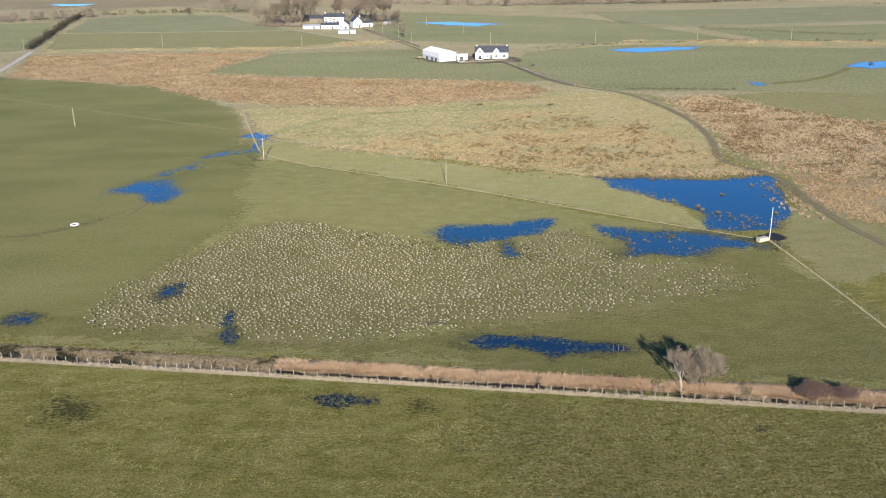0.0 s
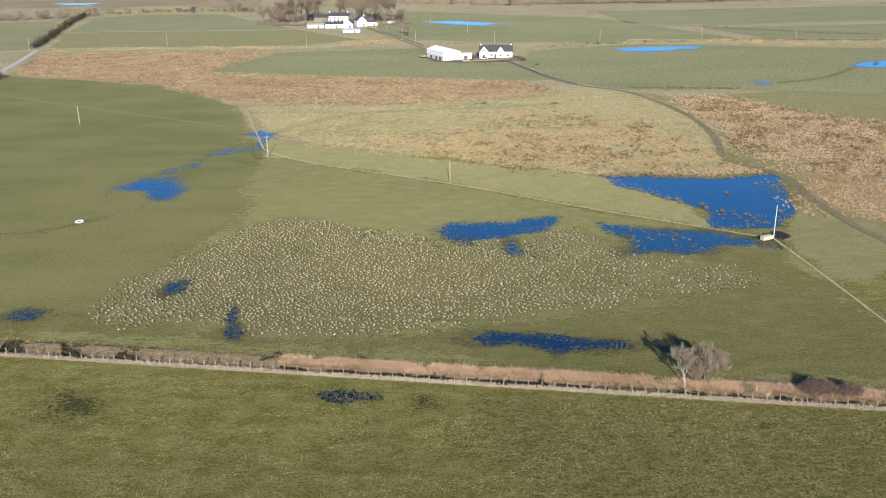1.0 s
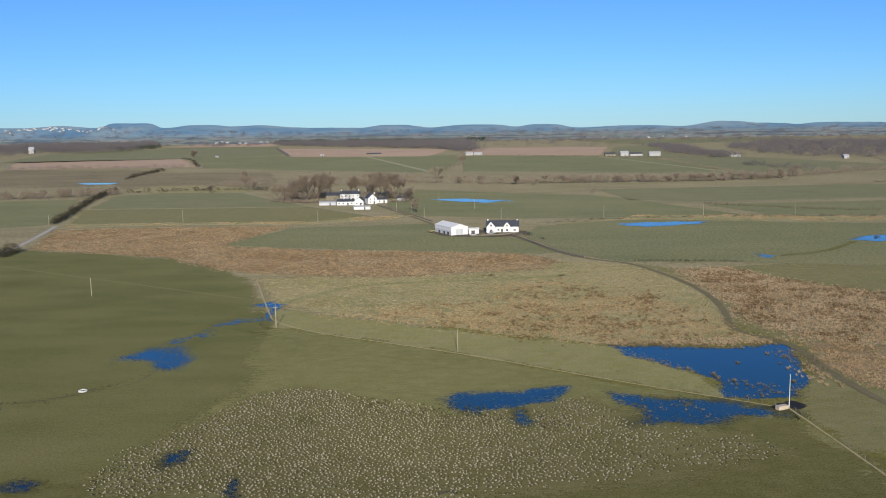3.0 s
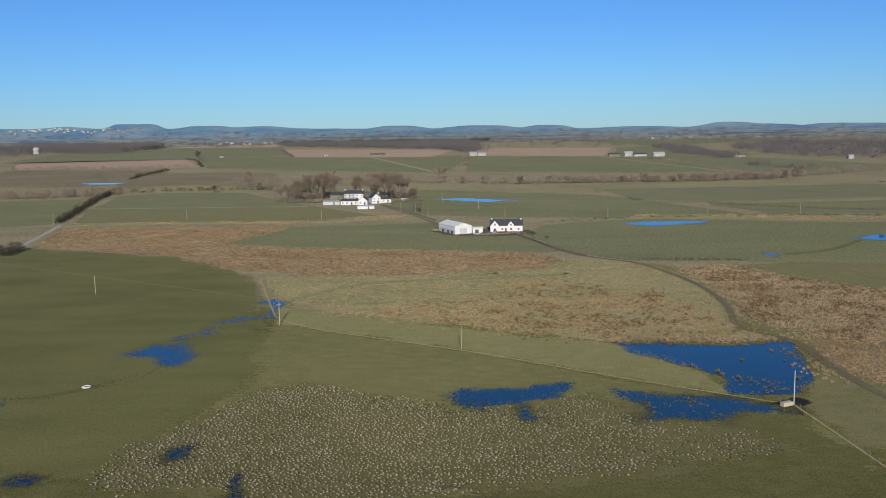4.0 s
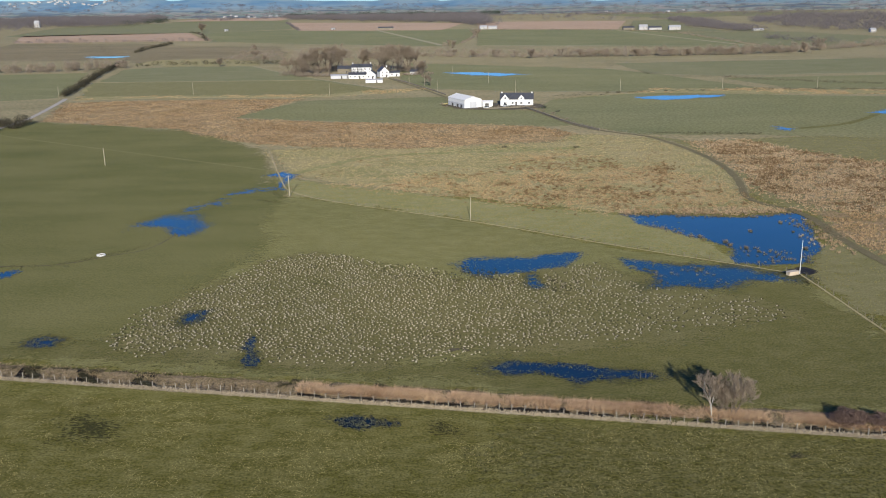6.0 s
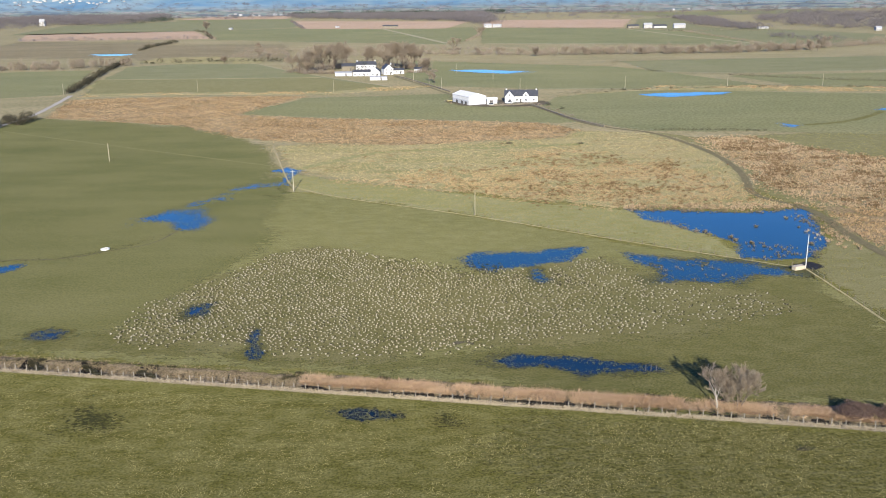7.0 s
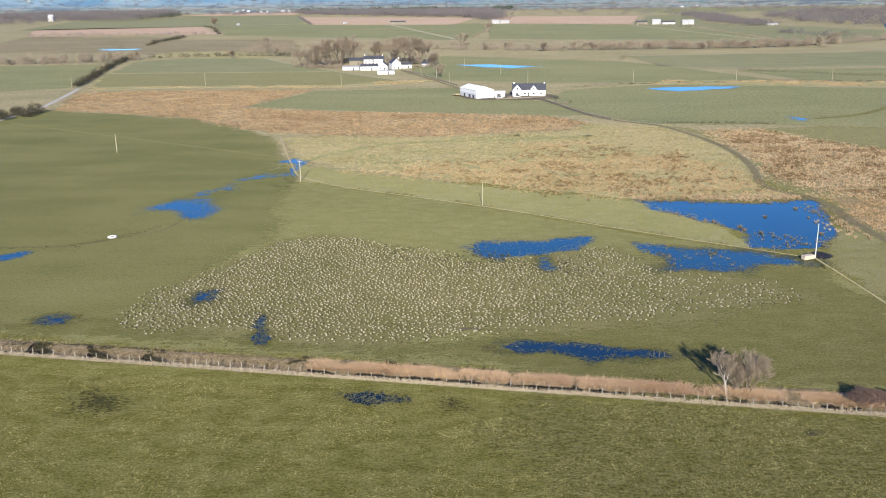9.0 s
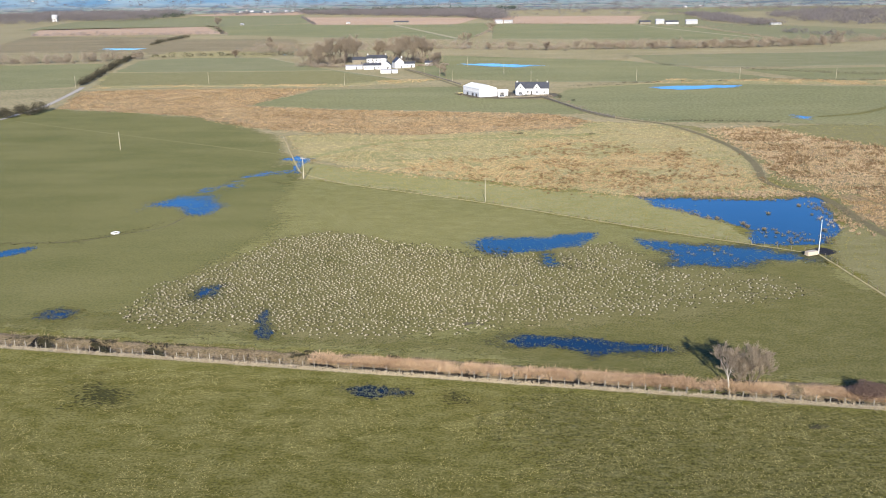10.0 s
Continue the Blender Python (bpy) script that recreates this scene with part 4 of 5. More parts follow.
blades("brown_bed_rushes", off_track(kept(scatter(RUSHES, 5200, 4), 7, 0.05, 55)), 0.6, 0.7, 9, 0.17, T_BROWN, 0.03, 0.8, label="dark brown clumps among pinkish rushes", category="rushes")
blades("brown_tussocks", kept(scatter(ROUGH, 2600, 4), 9, 0.35, 57), 0.3, 0.6, 8, 0.10, T_BROWN, 0.02, 0.8, label="brown tussocks in tan rough grass", category="grass")
trail = []
for (x0, y0), (x1, y1), count in [((-77, 222), (-88, 204), 60), ((-88, 204), (-96, 197), 50), ((-96, 197), (-118, 194), 60), ((-66, 268), (-58, 262), 50), ((-62, 278), (-57, 268), 60)]:
    f = rng.uniform(0, 1, (count, 1))
    trail.append(np.array([x0, y0]) + f * np.array([x1 - x0, y1 - y0]) + rng.normal(0, 0.9, (count, 2)))
blades("trampled_tufts", np.concatenate(trail), 0.14, 0.35, 6, 0.06, T_DARK, 0.02, 0.9, label="dark trampled tufts along a wet line", category="grass")
NEAR = [(-90, 128), (66, 108), (60, 70), (-60, 70)]
near_at = scatter(NEAR, 34000)
near_at = near_at[near_at[:, 1] < DITCH_Y + near_at[:, 0] * DITCH_SLOPE - 1.0]
blades("near_grass", near_at, 0.10, 0.3, 4, 0.03, T_GRASS, 0.0, 1.0, label="short olive pasture grass in the near field", category="grass")
blades("near_straw", kept(near_at[: 24000] + 0.3, 7, -0.1, 35), 0.09, 0.5, 5, 0.03, T_FLECK, 0.0, 2.0, label="yellowish straw flecks in the near field", category="grass")
MIDDLE = [(-85, 142), (-60, 200), (-55, 262), (2, 232), (40, 205), (72, 182), (75, 150), (75, 122), (-80, 139)]
blades("middle_grass", scatter(MIDDLE, 24000), 0.10, 0.3, 4, 0.035, T_GRASS, 0.0, 1.0, label="short olive pasture grass beyond the ditch", category="grass")
flecks, taken = [], set()
for x, y in zip(rng.uniform(-75, 75, 60000), rng.uniform(130, 214, 60000)):
    cell = (int(x / 0.5), int(y / 0.62))
    if not any((cell[0] + a, cell[1] + b) in taken for a in (-1, 0, 1) for b in ((0,) if a else (-1, 0, 1))):
        taken.add(cell)
        flecks.append((x, y))
flecks = np.array(flecks)
inner = outline_distance(flecks[:, 0], flecks[:, 1], GRAZED) + 2.5 * soft_noise(flecks[:, 0], flecks[:, 1], 9, 61)
thick = np.interp(flecks[:, 0], [-60, 0, 25, 45, 66], [1.0, 1.0, 0.8, 0.5, 0.32]) * np.clip(0.35 + inner / 6, 0, 1) + 0.18 * soft_noise(flecks[:, 0], flecks[:, 1], 5, 62)
for row in WATERS[1:7]:
    thick = np.where(outline_distance(flecks[:, 0], flecks[:, 1], row[1]) > -0.2, 0.05, thick)
flecks = flecks[(inner > -1.5) & (rng.uniform(0, 1, len(flecks)) < thick)]
# Pale tufts are added in place of the geese of a grazing flock.
blades("flock_pale_tufts", flecks, 0.22, 0.15, 6, 0.088, T_PALE, 0.01, 0.9, label="small pale tufts standing in for a flock of geese", category="grass")
# Dark tufts beside them imitate the dark sides and shadows of the geese.
blades("flock_dark_tufts", flecks + np.array([0.32, 0.12]) + rng.normal(0, 0.08, flecks.shape), 0.24, 0.15, 6, 0.11, T_DARK, 0.01, 0.6, label="small dark tufts for the dark sides and shadows of geese", category="grass")
blades("dark_clods", kept(scatter([(-18, 186), (-22, 196), (4, 190), (22, 183), (22, 176), (-2, 178)], 500, 4), 5, 0.0, 37), 0.25, 0.3, 5, 0.16, T_DARK, 0.01, 0.8, label="dark churned tufts near the pool", category="grass")

blades("pool_side_rushes", off_track(np.concatenate([scatter([(88, 218), (96, 222), (101, 212), (96, 200), (89, 204)], 90, 2.0), scatter([(46, 248), (98, 250), (98, 245), (78, 241), (46, 244)], 260, 1.0)])), 0.6, 0.45, 16, 0.07, T_PINK, 0.03, 1.0, label="tan rush clumps along the pool edge", category="rushes")

# rush islets in and round the flood pools
islets = np.concatenate([
    scatter([(66, 208), (69, 193), (82, 195), (84, 202), (76, 204)], 70, 2.0), scatter([(46, 246), (97, 247), (97, 242.5), (78, 237.5), (46, 242)], 300, 1.0),
    scatter([(89, 236), (93, 215), (97, 215), (99, 232)], 130, 2.0), scatter([(50, 229), (61, 214), (63, 217), (53, 231)], 60, 1.0), scatter([(40, 196), (60, 192), (58, 178), (42, 180)], 26, 2.0)])
blades("pool_rushes", islets, 0.45, 0.32, 12, 0.06, T_ISLET, 0.03, 1.1, label="brown rush islets standing in flood water", category="rushes")
blades("pool_tussocks", np.array([(61.5, 218), (66.5, 212.5), (66.8, 210), (76, 223), (70, 207), (87, 232), (86.8, 222), (84, 206), (72, 204)]), 0.6, 0.6, 70, 0.07, T_ISLET, 0.03, 1.0, label="large tan tussocks standing in the flood pool", category="rushes")
ringed = []
for name, outline, cell, fuzz, holes, material, label in WATERS[:14] + WATERS[18:]:
    pts = scatter(outline, 900, fuzz * 1.2)
    rim = np.abs(outline_distance(pts[:, 0], pts[:, 1], outline)) < fuzz * 0.8
    ringed.append(pts[rim][: 380])
blades("pool_margin_grass", np.concatenate(ringed), 0.16, 0.3, 5, 0.035, T_GRASS, 0.03, 1.2, label="drowned grass along the edges of flood pools", category="grass")

# ---- the ditch and the boundary fence ----


def along_fence(count, u0, u1, v0, v1):
    u, v = rng.uniform(u0, u1, count), rng.uniform(v0, v1, count)
    return np.stack(on_fence(u, v), axis=-1)


blades("ditch_reeds", kept(along_fence(6400, -27, 80, 2.1, 5.1), 2.2, -0.45, 41), 0.6, 0.45, 14, 0.03, T_REED, -0.1, 2.0, label="pinkish tan dead reeds filling the ditch", category="reeds")
blades("ditch_reeds_thin", kept(along_fence(2200, -105, -20, 2.4, 4.6), 4.0, -0.1, 43), 0.45, 0.4, 9, 0.03, T_BANK, -0.25, 1.0, label="thin brown dead reeds in the open ditch", category="reeds")
blades("bank_grass", along_fence(2600, -100, 80, 3.2, 6.0), 0.25, 0.3, 6, 0.04, T_BANK, 0.0, 0.9, label="tan rough grass along the ditch bank", category="grass")
blades("verge_straw", along_fence(6500, -105, 85, -0.7, 0.5), 0.2, 0.35, 7, 0.035, T_STRAW, 0.0, 1.6, label="bleached straw grass under the boundary fence", category="grass")
# Dark blades stand in for shade under the overhanging bank, besides peat.
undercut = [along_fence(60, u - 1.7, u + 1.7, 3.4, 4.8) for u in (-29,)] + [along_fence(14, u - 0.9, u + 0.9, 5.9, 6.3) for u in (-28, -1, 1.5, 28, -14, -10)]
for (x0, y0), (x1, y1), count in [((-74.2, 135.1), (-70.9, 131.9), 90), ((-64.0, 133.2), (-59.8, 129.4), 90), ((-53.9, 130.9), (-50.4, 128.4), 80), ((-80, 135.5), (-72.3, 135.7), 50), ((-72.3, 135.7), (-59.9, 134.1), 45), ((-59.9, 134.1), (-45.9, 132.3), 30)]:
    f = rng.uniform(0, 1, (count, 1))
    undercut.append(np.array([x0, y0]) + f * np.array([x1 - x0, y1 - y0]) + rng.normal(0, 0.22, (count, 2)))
blades("bank_shade", np.concatenate(undercut), 0.32, 0.3, 11, 0.10, T_DARK, 0.0, 0.8, label="dark peaty tufts and painted shade under the ditch edge", category="ditch bank")


def make_post(name, parent, x, y, z, height, half, mesh, material):
    if mesh is None:
        bm = bmesh.new()
        add_box(bm, -half, half, -half, half, -0.3, height)
        top = [v for v in bm.verts if v.co.z > 0]
        for v in top:
            v.co.x *= 0.85
            v.co.z += 0.04 if v.co.y > 0 else 0
        mesh = bpy.data.meshes.new(name)
        bm.to_mesh(mesh)
        bm.free()
        mesh.materials.append(material)
    ob = new(name, mesh)
    ob.parent = parent
    ob.location = (x, y, z)
    ob.rotation_euler = (rng.normal(0, 0.05), rng.normal(0, 0.05), rng.uniform(0, 0.6))
    ob.scale = (1, 1, rng.uniform(0.85, 1.12))
    return mesh


def make_fence(label, line, spacing, height, half, wires, wood=None):
    p = []
    for a, b in zip(line[:-1], line[1:]):
        n = max(1, round(math.dist(a, b) / spacing))
        p += [(a[0] + (b[0] - a[0]) * k / n, a[1] + (b[1] - a[1]) * k / n) for k in range(n)]
    p.append(line[-1])
    fence = empty("fence", pose(p[0][0], p[0][1], 0), label, "fence")
    mesh = None
    o = p[0]
    for x, y in p:
        mesh = make_post("post", fence, x - o[0] + rng.normal(0, 0.05), y - o[1] + rng.normal(0, 0.05), 0, height, half, mesh, wood or M_POST)
    for w in wires:
        bm = bmesh.new()
        for a, b in zip(p[:-1], p[1:]):
            add_tube(bm, (a[0] - o[0], a[1] - o[1], w), (b[0] - o[0], b[1] - o[1], w), 0.008, 0.008, 3)
        part("wire", bm, M_WIRE, fence, "thin galvanised wire")
    return fence


make_fence("weathered post and wire fence along the reedy ditch", [on_fence(-105, 0.35), on_fence(0, 0.35), on_fence(85, 0.35)], 1.95, 1.05, 0.06, (0.35, 0.65, 0.95))
make_fence("weathered post and wire fence across the flooded pasture", [(-81.4, 360.5), (-65.3, 303.6), (-55.5, 271.3), (2.3, 237.6), (38.5, 210), (75.4, 186.3), (75.8, 180.6), (77.5, 158.4), (78.7, 138.6), (79.7, 121)], 3.0, 0.95, 0.045, (0.5, 0.95), M_POST_DARK)
make_fence("post and wire fence beside the farm track", [(43, 490), (58, 428), (70, 404), (86, 395)], 3.0, 1.05, 0.06, (0.5, 0.95), M_POST_DARK)


# ---- utility poles ----
def make_pole(x, y, height, label, material, arm=True, radius=0.16):
    pole = empty("utility_pole", pose(x, y, 0, 0, 0, 12), label, "utility pole", "overhead line poles")
    bm = bmesh.new()
    add_tube(bm, (0, 0, -0.4), (0, 0, height), radius, radius * 0.75, 10)
    part("shaft", bm, material, pole)
    if arm:
        box_part("crossarm", (-0.75, 0.75, -radius - 0.1, -radius + 0.02, height - 0.45, height - 0.30), material, pole)
        for dx in (-0.65, 0.0, 0.65):
            bm = bmesh.new()
            add_tube(bm, (dx, -radius - 0.04, height - 0.31), (dx, -radius - 0.04, height - 0.08), 0.05, 0.035, 6)
            part("insulator", bm, M_SLATE, pole, "dark ceramic insulator")
    return pole


make_pole(-138.5, 329.3, 7.0, "bare pale wooden pole standing in smooth pasture", M_POLE, False, 0.15)
make_pole(-55.4, 271.2, 7.0, "wooden pole at the fence corner", M_POLE, True, 0.14)
make_pole(2.4, 237.4, 6.7, "wooden pole beside the field fence", M_POLE, False, 0.10)
make_pole(75.2, 186.0, 7.8, "pale grey pole beside the trough", M_POLE_PALE, False, 0.095)
for x, y in [(-186, 601), (-89, 583), (35, 588), (105, 590), (175, 598), (234, 587), (-272, 584), (-40, 651), (-28, 640), (-17.5, 595), (-9, 726), (19, 661)]:
    make_pole(x, y, 8.0, "slim wooden pole in the far fields", M_POLE, False, 0.11)


# ---- trees ----
def tubes(segments, sides):
    """Tapered tubes for an array of (x0, y0, z0, x1, y1, z1, r0, r1)."""
    s = np.array(segments)
    p0, p1, r0, r1 = s[:, 0:3], s[:, 3:6], s[:, 6], s[:, 7]
    d = p1 - p0
    d /= np.linalg.norm(d, axis=1)[:, None] + 1e-9
    helper = np.where(np.abs(d[:, 2:3]) > 0.9, np.array([[1.0, 0, 0]]), np.array([[0, 0, 1.0]]))
    a = np.cross(d, helper)
    a /= np.linalg.norm(a, axis=1)[:, None]
    b = np.cross(d, a)
    co = np.empty((len(s), 2, sides, 3))
    for k in range(sides):
        w = a * math.cos(2 * math.pi * k / sides) + b * math.sin(2 * math.pi * k / sides)
        co[:, 0, k] = p0 + w * r0[:, None]
        co[:, 1, k] = p1 + w * r1[:, None]
    base = (np.arange(len(s)) * 2 * sides)[:, None]
    faces = np.concatenate([base + np.array([[k, (k + 1) % sides, sides + (k + 1) % sides, sides + k]]) for k in range(sides)])
    return co.reshape(-1, 3), faces


def grow(rand, p, d, length, radius, level, last, wood, twigs, lift=0.25, fan=0.75):
    """Limbs that bend, fork and thin out into twigs."""
    q = p
    for k in range(2):
        d = (d + Vector((rand.uniform(-1, 1), rand.uniform(-1, 1), rand.uniform(-0.4, 1) * lift)) * 0.16).normalized()
        e = q + d * length / 2
        (wood if level < 3 else twigs).append((*q, *e, radius * (1 - 0.2 * k), radius * (0.8 - 0.2 * k)))
        q = e
    if level == last:
        return
    for k in range(4 if level < last - 1 else 6):
        t = rand.uniform(0.35, 1.0) if k else 1.0
        at = p + (q - p) * t
        side = Vector((rand.uniform(-1, 1), rand.uniform(-1, 1), rand.uniform(-0.5, 0.8)))
        grow(rand, at, (d + side * fan + Vector((0, 0, lift * 0.5))).normalized(), length * rand.uniform(0.55, 0.82), radius * rand.uniform(0.42, 0.6), level + 1, last, wood, twigs, lift, fan)


def make_bare_tree(label, group, seed, height, stems, bark, twig, radius, last=5, fan=0.75, thin=0.012, name="bare_tree"):
    rand = random.Random(seed)
    wood, twigs = [], []
    for k in range(stems):
        a = rand.uniform(0, 6.28)
        lean = 0.0 if stems == 1 else 0.42
        grow(rand, Vector((math.cos(a) * 0.3 * (stems > 1), math.sin(a) * 0.3 * (stems > 1), -0.2)), Vector((math.cos(a) * lean, math.sin(a) * lean, 1)).normalized(), height * rand.uniform(0.30, 0.38), radius * rand.uniform(0.7, 1), 0, last, wood, twigs, 0.3, fan)
    top = max(s[5] for s in wood + twigs)
    k = height / top
    scale = lambda rows, floor: [(*[c * k for c in s[:6]], max(s[6], floor), max(s[7], floor * 0.7)) for s in rows]
    tree = empty(name, pose(0, 0, 0), label, "tree", group)
    mesh_object("trunk", *tubes(scale(wood, thin * 1.5), 6), bark, tree, smooth=True)
    mesh_object("crown", *tubes(scale(twigs, thin), 3), twig, tree)
    return tree


birch = make_bare_tree("pale-barked bare winter tree in the reedy ditch", "", 3, 7.5, 1, M_BARK, T_TWIG, 0.14, 5, 0.85, 0.017)
birch.matrix_basis = pose(37.0, 117.2, -0.2, 0, 0, 40) @ Matrix.Diagonal((0.85, 0.85, 1, 1))
thicket = make_bare_tree("many-stemmed bare grey-brown tree in the reedy ditch", "", 8, 7.4, 5, M_BARK2, T_TWIG, 0.09, 5, 0.75, 0.017)
thicket.matrix_basis = pose(40.3, 118.2, -0.3) @ Matrix.Diagonal((0.88, 0.88, 1, 1))
small = make_bare_tree("small bare scrubby tree beside the ditch", "", 15, 5.2, 4, M_BARK2, T_TWIG, 0.06, 5, 0.75, 0.012)
small.matrix_basis = pose(38.4, 119.2, -0.2)


def flakes(name, centres, radii, heights, per, size, material, parent=None, low=0.15):
    """Crowns as clouds of small twig sprays inside uneven ellipsoids."""
    n = len(centres)
    u = rng.normal(size=(n, per, 3))
    u /= np.linalg.norm(u, axis=2)[..., None]
    rr = rng.uniform(0.15, 1.0, (n, per, 1)) ** 0.45
    lump = 1 + 0.28 * np.sin(u[..., 0:1] * 5 + np.arange(n)[:, None, None]) * np.cos(u[..., 2:3] * 4 + 1.3 * np.arange(n)[:, None, None])
    c = np.empty((n, per, 3))
    c[..., :2] = centres[:, None, :2] + u[..., :2] * rr * lump * radii[:, None, None]
    c[..., 2] = heights[:, None] * (0.5 + low / 2) + (u * rr * lump)[..., 2] * heights[:, None] * (0.5 - low / 2)
    if centres.shape[1] > 2:
        c[..., 2] += centres[:, None, 2]
    tri = c[:, :, None, :] + rng.normal(size=(n, per, 3, 3)) * (size * radii[:, None, None, None])
    return mesh_object(name, tri.reshape(-1, 3), np.arange(n * per * 3).reshape(-1, 3), material, parent)


def make_bush(label, x, y, radius, height, material, per=700, group="", name="bush"):
    bush = empty(name, pose(x, y, 0), label, "bush", group)
    flakes("crown", np.array([[0, 0], [radius * 0.6, 0.2], [-radius * 0.55, -0.1]]), np.array([radius, radius * 0.7, radius * 0.7]), np.array([height, height * 0.8, height * 0.75]), per, 0.05 if per < 1000 else 0.028, material, bush, 0.0)
    rand = random.Random(int(x * 10))
    bm = bmesh.new()
    for k in range(7):
        a = k * 0.9
        add_tube(bm, (0, 0, -0.2), (math.cos(a) * radius * 0.5, math.sin(a) * radius * 0.5, height * rand.uniform(0.5, 0.8)), 0.05, 0.02, 5)
    part("stem", bm, M_BARK2, bush)
    return bush


make_bush("low purplish-brown leafless bush on the ditch bank", 56.2, 115.0, 2.2, 2.1, T_BUSH, 5200)
make_bush("low brown leafless bush on the ditch bank", 60.8, 114.4, 1.8, 1.8, T_BUSH, 4200)
for x, y, r, h in [(-232, 453, 4.2, 6.0), (-230, 446, 3.0, 4.0), (-236, 441, 3.5, 5), (-229, 437, 3, 4), (-241, 452, 3.5, 4.5), (-243, 436, 4, 5), (-236, 426, 4, 5)]:
    make_bush("dark round bush beside the lane", x, y, r, h, T_SCRUB, 500, "lane bushes")

# trees of the two steadings and the stream side
kinds = [make_bare_tree("tall bare winter tree beside the farm", "farm trees", 20 + k, 16.0, 1 + (k == 1) * 2, M_BARK2, T_TWIG_FAR, 0.38, 5, 0.95, 0.05) for k in range(3)]
hedge_kinds = [make_bare_tree("bare hedgerow tree along the stream", "stream trees", 40 + k, 16.0, 1 + k % 2, M_BARK2, T_TWIG_FAR, 0.36, 4, 0.95, 0.11) for k in range(3)]
spots = [(-143, 745, 0.8), (-137, 757, 1.0), (-130, 769, 1.1), (-126, 775, 1.15), (-122, 797, 1.2), (-116, 812, 1.2), (-110, 800, 0.9), (-134, 742, 0.7), (-150, 760, 0.8), (-117, 770, 1.0), (-72, 790, 1.15), (-64, 793, 1.1), (-57, 786, 1.2), (-50, 792, 1.15), (-44, 788, 1.0), (-77, 800, 1.1), (-90, 812, 1.0), (-68, 770, 0.9), (-55, 765, 0.8), (-36, 755, 0.6), (-29, 655, 0.45), (-24, 640, 0.35)]
for k, (x, y, s) in enumerate(spots):
    m = pose(x, y, 0, 0, 0, 73 * k) @ Matrix.Diagonal((s * 1.35, s * 1.35, s * 1.3, 1))
    if k < 3:
        kinds[k].matrix_basis = m
    else:
        t = copy_thing(kinds[k % 3], m)
        t.scale = (s * 1.35, s * 1.35, s * 1.3)
line_trees = [(113 + 2.62 * 6.5 * k / 1.0, 952 + 0.25 * k, 0.55) for k in range(16)]
line_trees += [(-60, 1023, 0.7), (-21, 1050, 1.0), (-5, 985, 0.5), (14, 970, 0.6), (37, 965, 0.6), (54, 955, 0.5), (73, 949, 0.7), (90, 930, 0.4), (23, 1457, 1.0), (-581, 1980, 1.3), (-264, 1132, 0.6), (-236, 981, 0.7), (-242, 877, 0.6), (-205, 905, 0.5), (420, 1025, 0.9), (374, 988, 0.7), (400, 1005, 0.7)]
for k, (x, y, s) in enumerate(line_trees):
    m = pose(x + rng.normal(0, 4), y + rng.normal(0, 6), 0, 0, 0, 57 * k)
    t = copy_thing(hedge_kinds[k % 3], m) if k > 2 else hedge_kinds[k]
    t.matrix_basis = m
    s *= rng.uniform(0.85, 1.15)
    t.scale = (s * 1.4, s * 1.4, s)


def wood(label, outline, count, radius, height, material, per=26, name="far_wood"):
    at = scatter(outline, count, radius)
    hs = height * rng.uniform(0.65, 1.2, len(at))
    ground = np.maximum(hill_height(at[:, 0], at[:, 1]), 0.0)
    ob = flakes(name, np.column_stack([at, ground]), radius * rng.uniform(0.7, 1.25, len(at)), hs, int(per * 3.4), 0.065, material, None, 0.05)
    return tagged(ob, label, "wood", kind="stuff")


def belt(label, line, step, radius, height, material, per, name, jitter=0.6):
    at = smooth_line(line, step) + rng.normal(0, radius * jitter, (len(smooth_line(line, step)), 2))
    ob = flakes(name, at, radius * rng.uniform(0.7, 1.25, len(at)), height * rng.uniform(0.45, 1.35, len(at)), per * 3, 0.075, material, None, 0.0)
    return tagged(ob, label, "hedge", kind="stuff")


for line, height in [([(-152, 748), (-138, 758), (-126, 778), (-112, 806)], 9.0), ([(-80, 785), (-64, 786), (-46, 784), (-34, 758)], 8.0), ([(-140, 738), (-122, 742), (-112, 735)], 4.0), ([(-46, 742), (-34, 740)], 3.5)]:
    belt("brown leafless undergrowth beneath the farm trees", line, 2.2, 3.6, height, T_TWIG_FAR, 70, "undergrowth", 0.9)
wood("brown leafless scrub in the stream valley", [(-270, 960), (-20, 945), (120, 950), (380, 990), (560, 1110), (300, 1020), (60, 1075), (-60, 1150), (-270, 1130)], 420, 4.2, 4.6, T_TWIG_FAR, 16, "valley_scrub")
wood("brown leafless scrub below the ploughed land", [(-760, 1470), (-600, 1440), (-450, 1400), (-450, 1480), (-760, 1510)], 60, 5, 5, T_TWIG_FAR, 16, "valley_scrub")
for line in ([(-568, 1908), (-424, 1487)], [(30, 1900), (18, 1500), (-4, 1290)], [(377, 1583), (372, 1330), (370, 1100)], [(-520, 818), (-348, 815)], [(640, 1277), (720, 1460), (760, 1600)], [(390, 1600), (480, 1560), (560, 1540)]):
    belt("thin brown hedge between far fields", line, 6, 2.6, 2.6, T_TWIG_FAR, 30, "hedge", 0.5)
belt("dark leafless hedge along the lane", [(-272, 590), (-294, 669), (-326, 783), (-367, 952)], 2.6, 2.3, 4.4, T_SCRUB, 70, "hedge", 0.55)
belt("dark leafless hedge along the lane", [(-430, 1158), (-447, 1259), (-460, 1396)], 5.5, 3.3, 4.5, T_SCRUB, 50, "hedge", 0.6)
